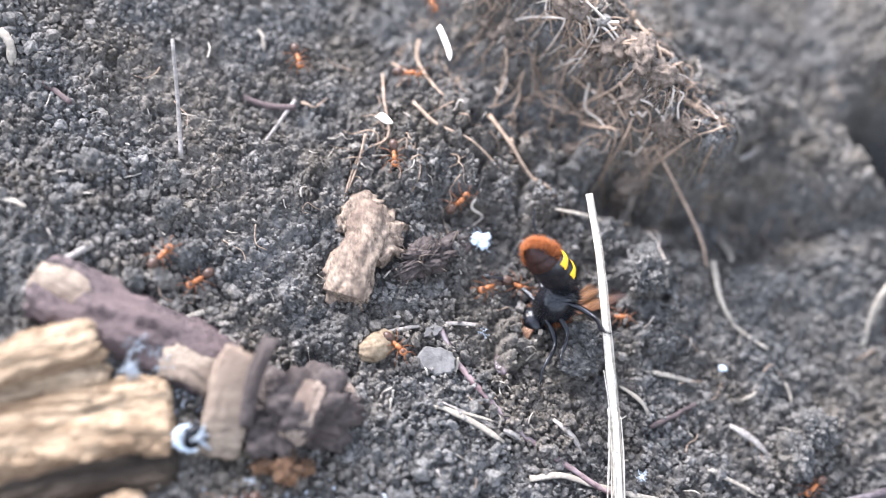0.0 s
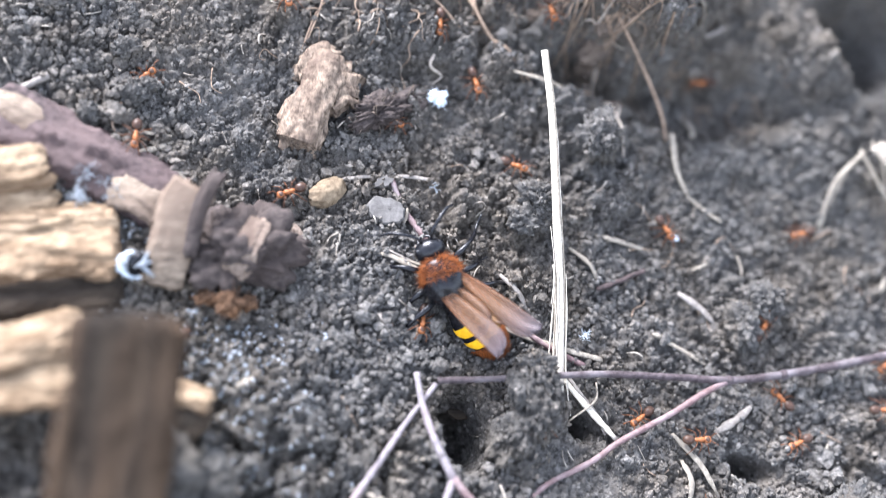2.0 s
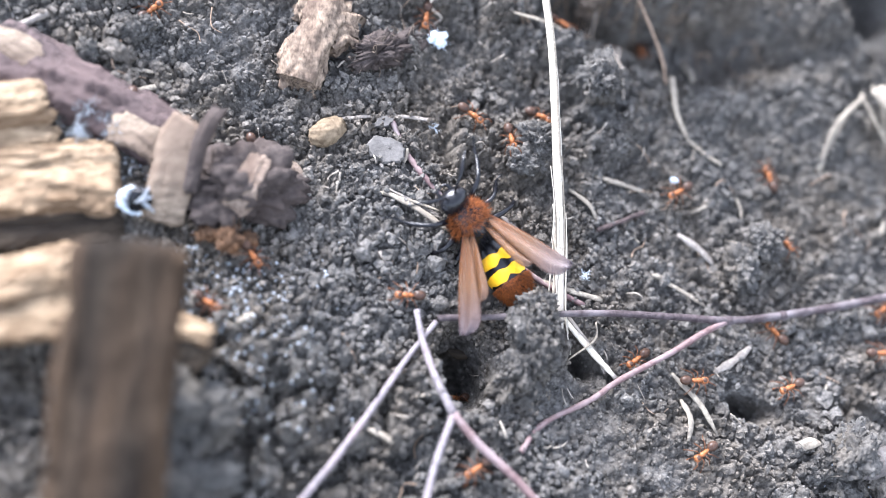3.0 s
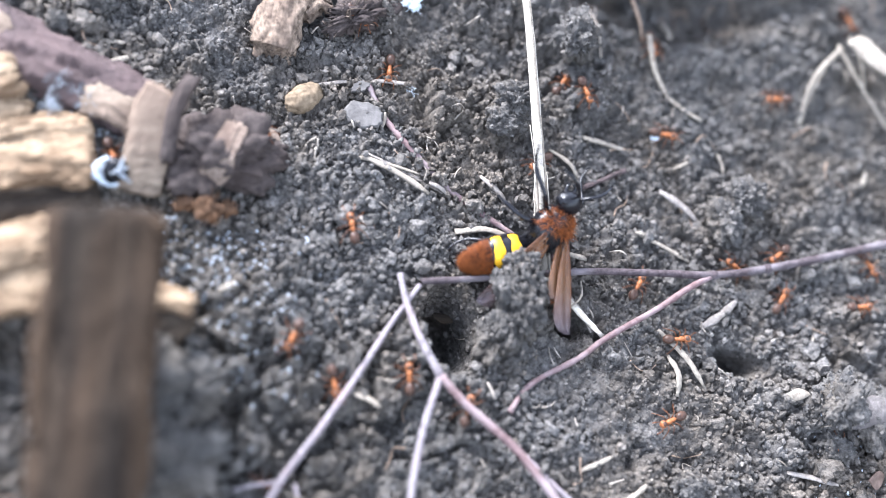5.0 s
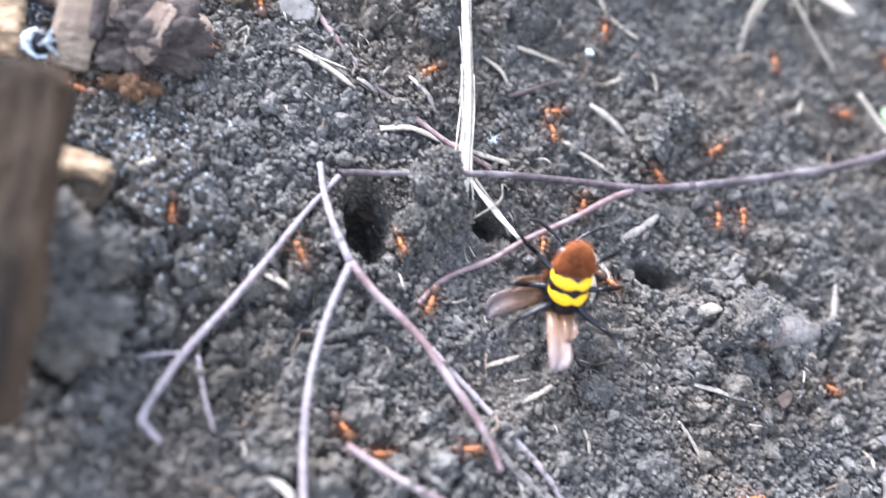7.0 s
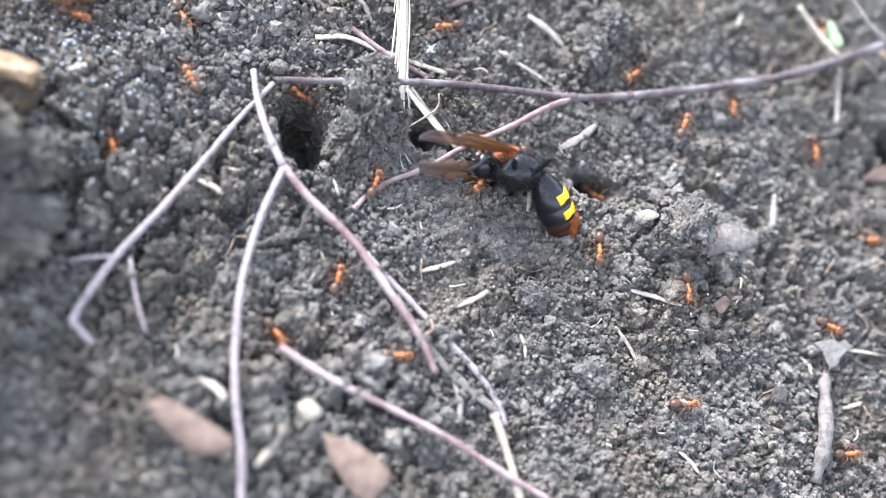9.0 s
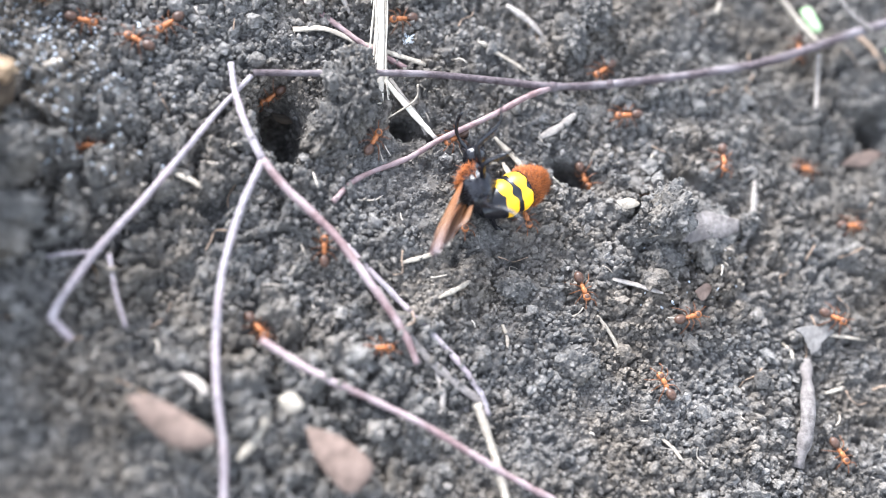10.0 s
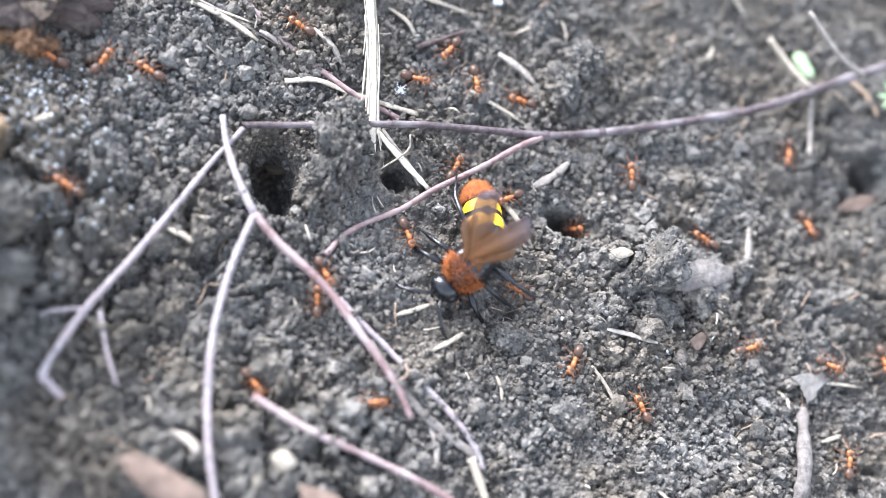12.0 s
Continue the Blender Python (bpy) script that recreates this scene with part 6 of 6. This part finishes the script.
    walk(wings["right"], [
        (0, pose(0.002, -0.0036, 0.0026, 0, -71, 172)),
        (0.3, pose(0.002, -0.0036, 0.0026, 0, -75, -128)),
        (0.5, pose(0.002, -0.0036, 0.0026, -34, -56, -156)),
        (0.7, pose(0.002, -0.0036, 0.0026, -19, -55, 151)),
        (0.8, pose(0.002, -0.0036, 0.0026, 27, -48, 154)),
        (1, pose(0.002, -0.0036, 0.0026, 0, -36, 131)),
        (1.2, pose(0.002, -0.0036, 0.0026, 0, -41, 166)),
        (1.4, pose(0.002, -0.0036, 0.0026, 0, -40, 155)),
        (1.5, pose(0.002, -0.0036, 0.0026, 3, -9, -153)),
        (2, pose(0.002, -0.0036, 0.0026, 3, -10, -148)),
        (2.2, pose(0.002, -0.0036, 0.0026, -30, -50, -172)),
        (2.5, pose(0.002, -0.0036, 0.0026, -35, -31, -158)),
        (2.7, pose(0.002, -0.0036, 0.0026, -30, -43, -167)),
        (3.5, pose(0.002, -0.0036, 0.0026, 0, -36, -130)),
        (4.3, pose(0.002, -0.0036, 0.0026, 0, -36, -97)),
        (4.5, pose(0.002, -0.0036, 0.0026, 0, -54, -115)),
        (4.7, pose(0.002, -0.0036, 0.0026, 0, -53, -115)),
        (5, pose(0.002, -0.0036, 0.0026, 0, -45, -175)),
        (5.2, pose(0.002, -0.0036, 0.0026, 0, -32, 171)),
        (5.5, pose(0.002, -0.0036, 0.0026, -3, 25, -140)),
        (5.7, pose(0.002, -0.0036, 0.0026, 12, -32, -101)),
        (6, pose(0.002, -0.0036, 0.0026, -19, -23, -113)),
        (6.1, pose(0.002, -0.0036, 0.0026, 7, 8, -163)),
        (6.2, pose(0.002, -0.0036, 0.0026, 0, 47, 147)),
        (6.5, pose(0.002, -0.0036, 0.0026, 1, -5, -177)),
        (6.8, pose(0.002, -0.0036, 0.0026, -1, 20, -169)),
        (7, pose(0.002, -0.0036, 0.0026, 0, 33, 177)),
        (7.2, pose(0.002, -0.0036, 0.0026, 0, 34, 176)),
        (7.5, pose(0.002, -0.0036, 0.0026, -1, 40, 174)),
        (7.6, pose(0.002, -0.0036, 0.0026, -2, 15, -168)),
        (7.7, pose(0.002, -0.0036, 0.0026, -5, 10, -162)),
        (8.1, pose(0.002, -0.0036, 0.0026, -7, 23, -127)),
        (8.5, pose(0.002, -0.0036, 0.0026, 0, 36, -89)),
        (8.767, pose(0.002, -0.0036, 0.0026, 13, 28, -27)),
        (9.033, pose(0.002, -0.0036, 0.0026, 12, 14, 27)),
        (9.166, pose(0.002, -0.0036, 0.0026, 1, -9, 69)),
        (9.233, pose(0.002, -0.0036, 0.0026, -7, -25, 128)),
        (9.3, pose(0.002, -0.0036, 0.0026, -54, -15, -154)),
        (9.5, pose(0.002, -0.0036, 0.0026, -54, -15, -154)),
        (10, pose(0.002, -0.0036, 0.0026, -54, -15, -154)),
        (10.2, pose(0.002, -0.0036, 0.0026, 0, 26, -177)),
        (10.4, pose(0.002, -0.0036, 0.0026, 0, 29, -178)),
        (10.5, pose(0.002, -0.0036, 0.0026, 0, 30, -177)),
        (10.7, pose(0.002, -0.0036, 0.0026, 0, 23, -114)),
        (11, pose(0.002, -0.0036, 0.0026, 0, 22, -108)),
        (11.2, pose(0.002, -0.0036, 0.0026, 0, 8, -116)),
        (11.3, pose(0.002, -0.0036, 0.0026, -7, 2, -168)),
        (11.4, pose(0.002, -0.0036, 0.0026, -7, -7, 142)),
        (11.5, pose(0.002, -0.0036, 0.0026, -5, 2, 141)),
        (11.7, pose(0.002, -0.0036, 0.0026, -6, -52, 161)),
        (12, pose(0.002, -0.0036, 0.0026, 1, -43, 169)),
    ])
    for leg, x, s, k in legs:
        walk(leg, [(t * 0.4, pose(x * MM, 2.6 * s * MM, -2.4 * MM, 14 * s * math.sin(t * 1.9 + k), 8 * math.sin(t * 1.3 + s), 16 * math.sin(t * 2.3 + k * 2 + s))) for t in range(31)])
    crawl(ants[0], [(0, -49, 116), (2.5, -42, 83), (6.5, -6, 48)])
    crawl(ants[1], [(0, -21, 110), (1.5, 22, 98), (10.5, 60, -46)])
    crawl(ants[2], [(0, -27, 87), (1.5, -27, 67), (4.5, 31, 24), (5.5, 17, 25), (10.5, 8, 19)])
    crawl(ants[3], [(0, -11, 77), (1.5, -5, 90), (5.5, -13, 43), (6.5, -13, 45)])
    crawl(ants[4], [(0, -83, 62), (1.5, -79, 66), (2.5, -75, 69)])
    crawl(ants[5], [(0, -4, 55), (2.5, -52, 36), (5.5, -43, 30), (6.5, -43, 30), (9.5, -27, 5)])
    crawl(ants[6], [(0, 3, 55), (4.5, 29, 42), (6.5, 43, 58), (12, 49, 9)])
    crawl(ants[7], [(0, -12, 133), (4.5, 25, -7), (6.5, 20, -15), (7, 13, -36), (9.5, 16, -28), (10.5, 24, -14), (12, 30, -31)])
    crawl(ants[8], [(0, 121, 93), (1.5, 88, 84), (2.5, 58, 80), (5.5, 60, 54), (7, 61, 39), (12, 43, 18)])
    crawl(ants[9], [(0, -29, 40), (1.5, -10, 18), (2.5, -13, -0), (4.5, -23, -0), (7, -28, 37)])
    crawl(ants[10], [(0, 29, 46), (1.5, 49, 43), (2.5, 60, 26), (4.5, 46, 36), (5.5, 73, 30), (6.5, 50, 16), (10.5, 25, 11), (12, 34, 9)])
    crawl(ants[11], [(0, 55, 144), (7, 144, 37), (12, 134, -7)])
    crawl(ants[12], [(1.5, -78, 55), (4.5, -80, 33), (5.5, -74, 17), (6.5, -57, 4), (7, -68, 11), (10.5, -43, 5), (12, -40, 9)])
    crawl(ants[13], [(1.5, -102, 48), (4.5, -57, -43), (7, 1, -71), (9.5, 8, -48), (10.5, 8, -47), (12, 8, -47)])
    crawl(ants[14], [(1.5, -60, 27), (2.5, -58, 18), (4.5, -31, -18), (5.5, -28, -38), (7, -7, -65), (9.5, -7, -66), (10.5, -7, -66), (12, -6, -66)])
    crawl(ants[15], [(1.5, 109, 39), (2.5, 79, 31), (4.5, 99, 44), (5.5, 88, 43), (6.5, 111, 45), (10.5, 110, -33)])
    crawl(ants[16], [(1.5, 73, -1), (2.5, 81, 19), (4.5, 87, 1), (5.5, 84, -1), (6.5, 88, -0), (9.5, 92, -65), (12, 116, -59)])
    crawl(ants[17], [(1.5, 82, -10), (4.5, 77, -5), (5.5, 71, -0), (6.5, 78, -8), (7, 73, -0), (9.5, 70, -55), (10.5, 71, -58), (12, 69, -62)])
    crawl(ants[18], [(1.5, 86, -20), (4.5, 76, -24), (5.5, 95, 2), (6.5, 90, 8), (10.5, 79, 0), (12, 62, 6)])
    crawl(ants[19], [(1.5, 28, -13), (2.5, 4, -20), (4.5, -13, -31), (5.5, -13, -24), (6.5, -15, -31), (9.5, -30, -2), (12, -52, 10)])
    crawl(ants[20], [(2.5, -69, 3), (4.5, -36, -19), (6.5, -47, -15), (9.5, -44, -24)])
    crawl(ants[21], [(4.5, -2, -41), (5.5, 2, -30), (6.5, 7, -16), (7, 7, -22), (9.5, -3, -1), (10.5, -5, -12), (12, 10, -41)])
    crawl(ants[22], [(4.5, 41, -15), (5.5, 53, 2), (6.5, 53, -4), (7, 53, -9), (9.5, 38, -33), (10.5, 44, -46)])
    crawl(ants[23], [(4.5, 91, -55), (5.5, 93, -44), (6.5, 95, -43), (7, 95, -43), (9.5, 94, -43), (10.5, 89, -26), (12, 89, -14)])
    crawl(ants[24], [(4.5, 56, -38), (5.5, 45, -42), (6.5, 41, -22), (9.5, 42, -18), (10.5, 39, -20), (12, 43, -13)])
    crawl(ants[25], [(4.5, 111, -2), (5.5, 112, -4), (7, 129, 21), (9.5, 135, -23), (10.5, 138, -23), (12, 139, -26)])
    crawl(ants[26], [(5.5, 107, -14), (6.5, 95, -12), (9.5, 96, -10), (10.5, 76, -12), (12, 56, -21)])
    crawl(ants[27], [(6.5, 55, -21), (7, 59, -29), (9.5, 79, -25), (10.5, 74, -27), (12, 76, -26)])
    crawl(ants[28], [(7, 116, -54), (9.5, 137, -64), (10.5, 137, -64), (12, 137, -64)])
    crawl(ants[29], [(7, 21, -70), (9.5, 20, -71), (10.5, 20, -71), (12, 20, -71)])
    crawl(ants[30], [(9.5, 90, -82), (12, 86, -73)])
    crawl(ants[31], [(9.5, 133, -94), (10.5, 137, -101), (12, 140, -88)])
    crawl(ants[32], [(10.5, 147, -39), (12, 153, -63)])


motions()
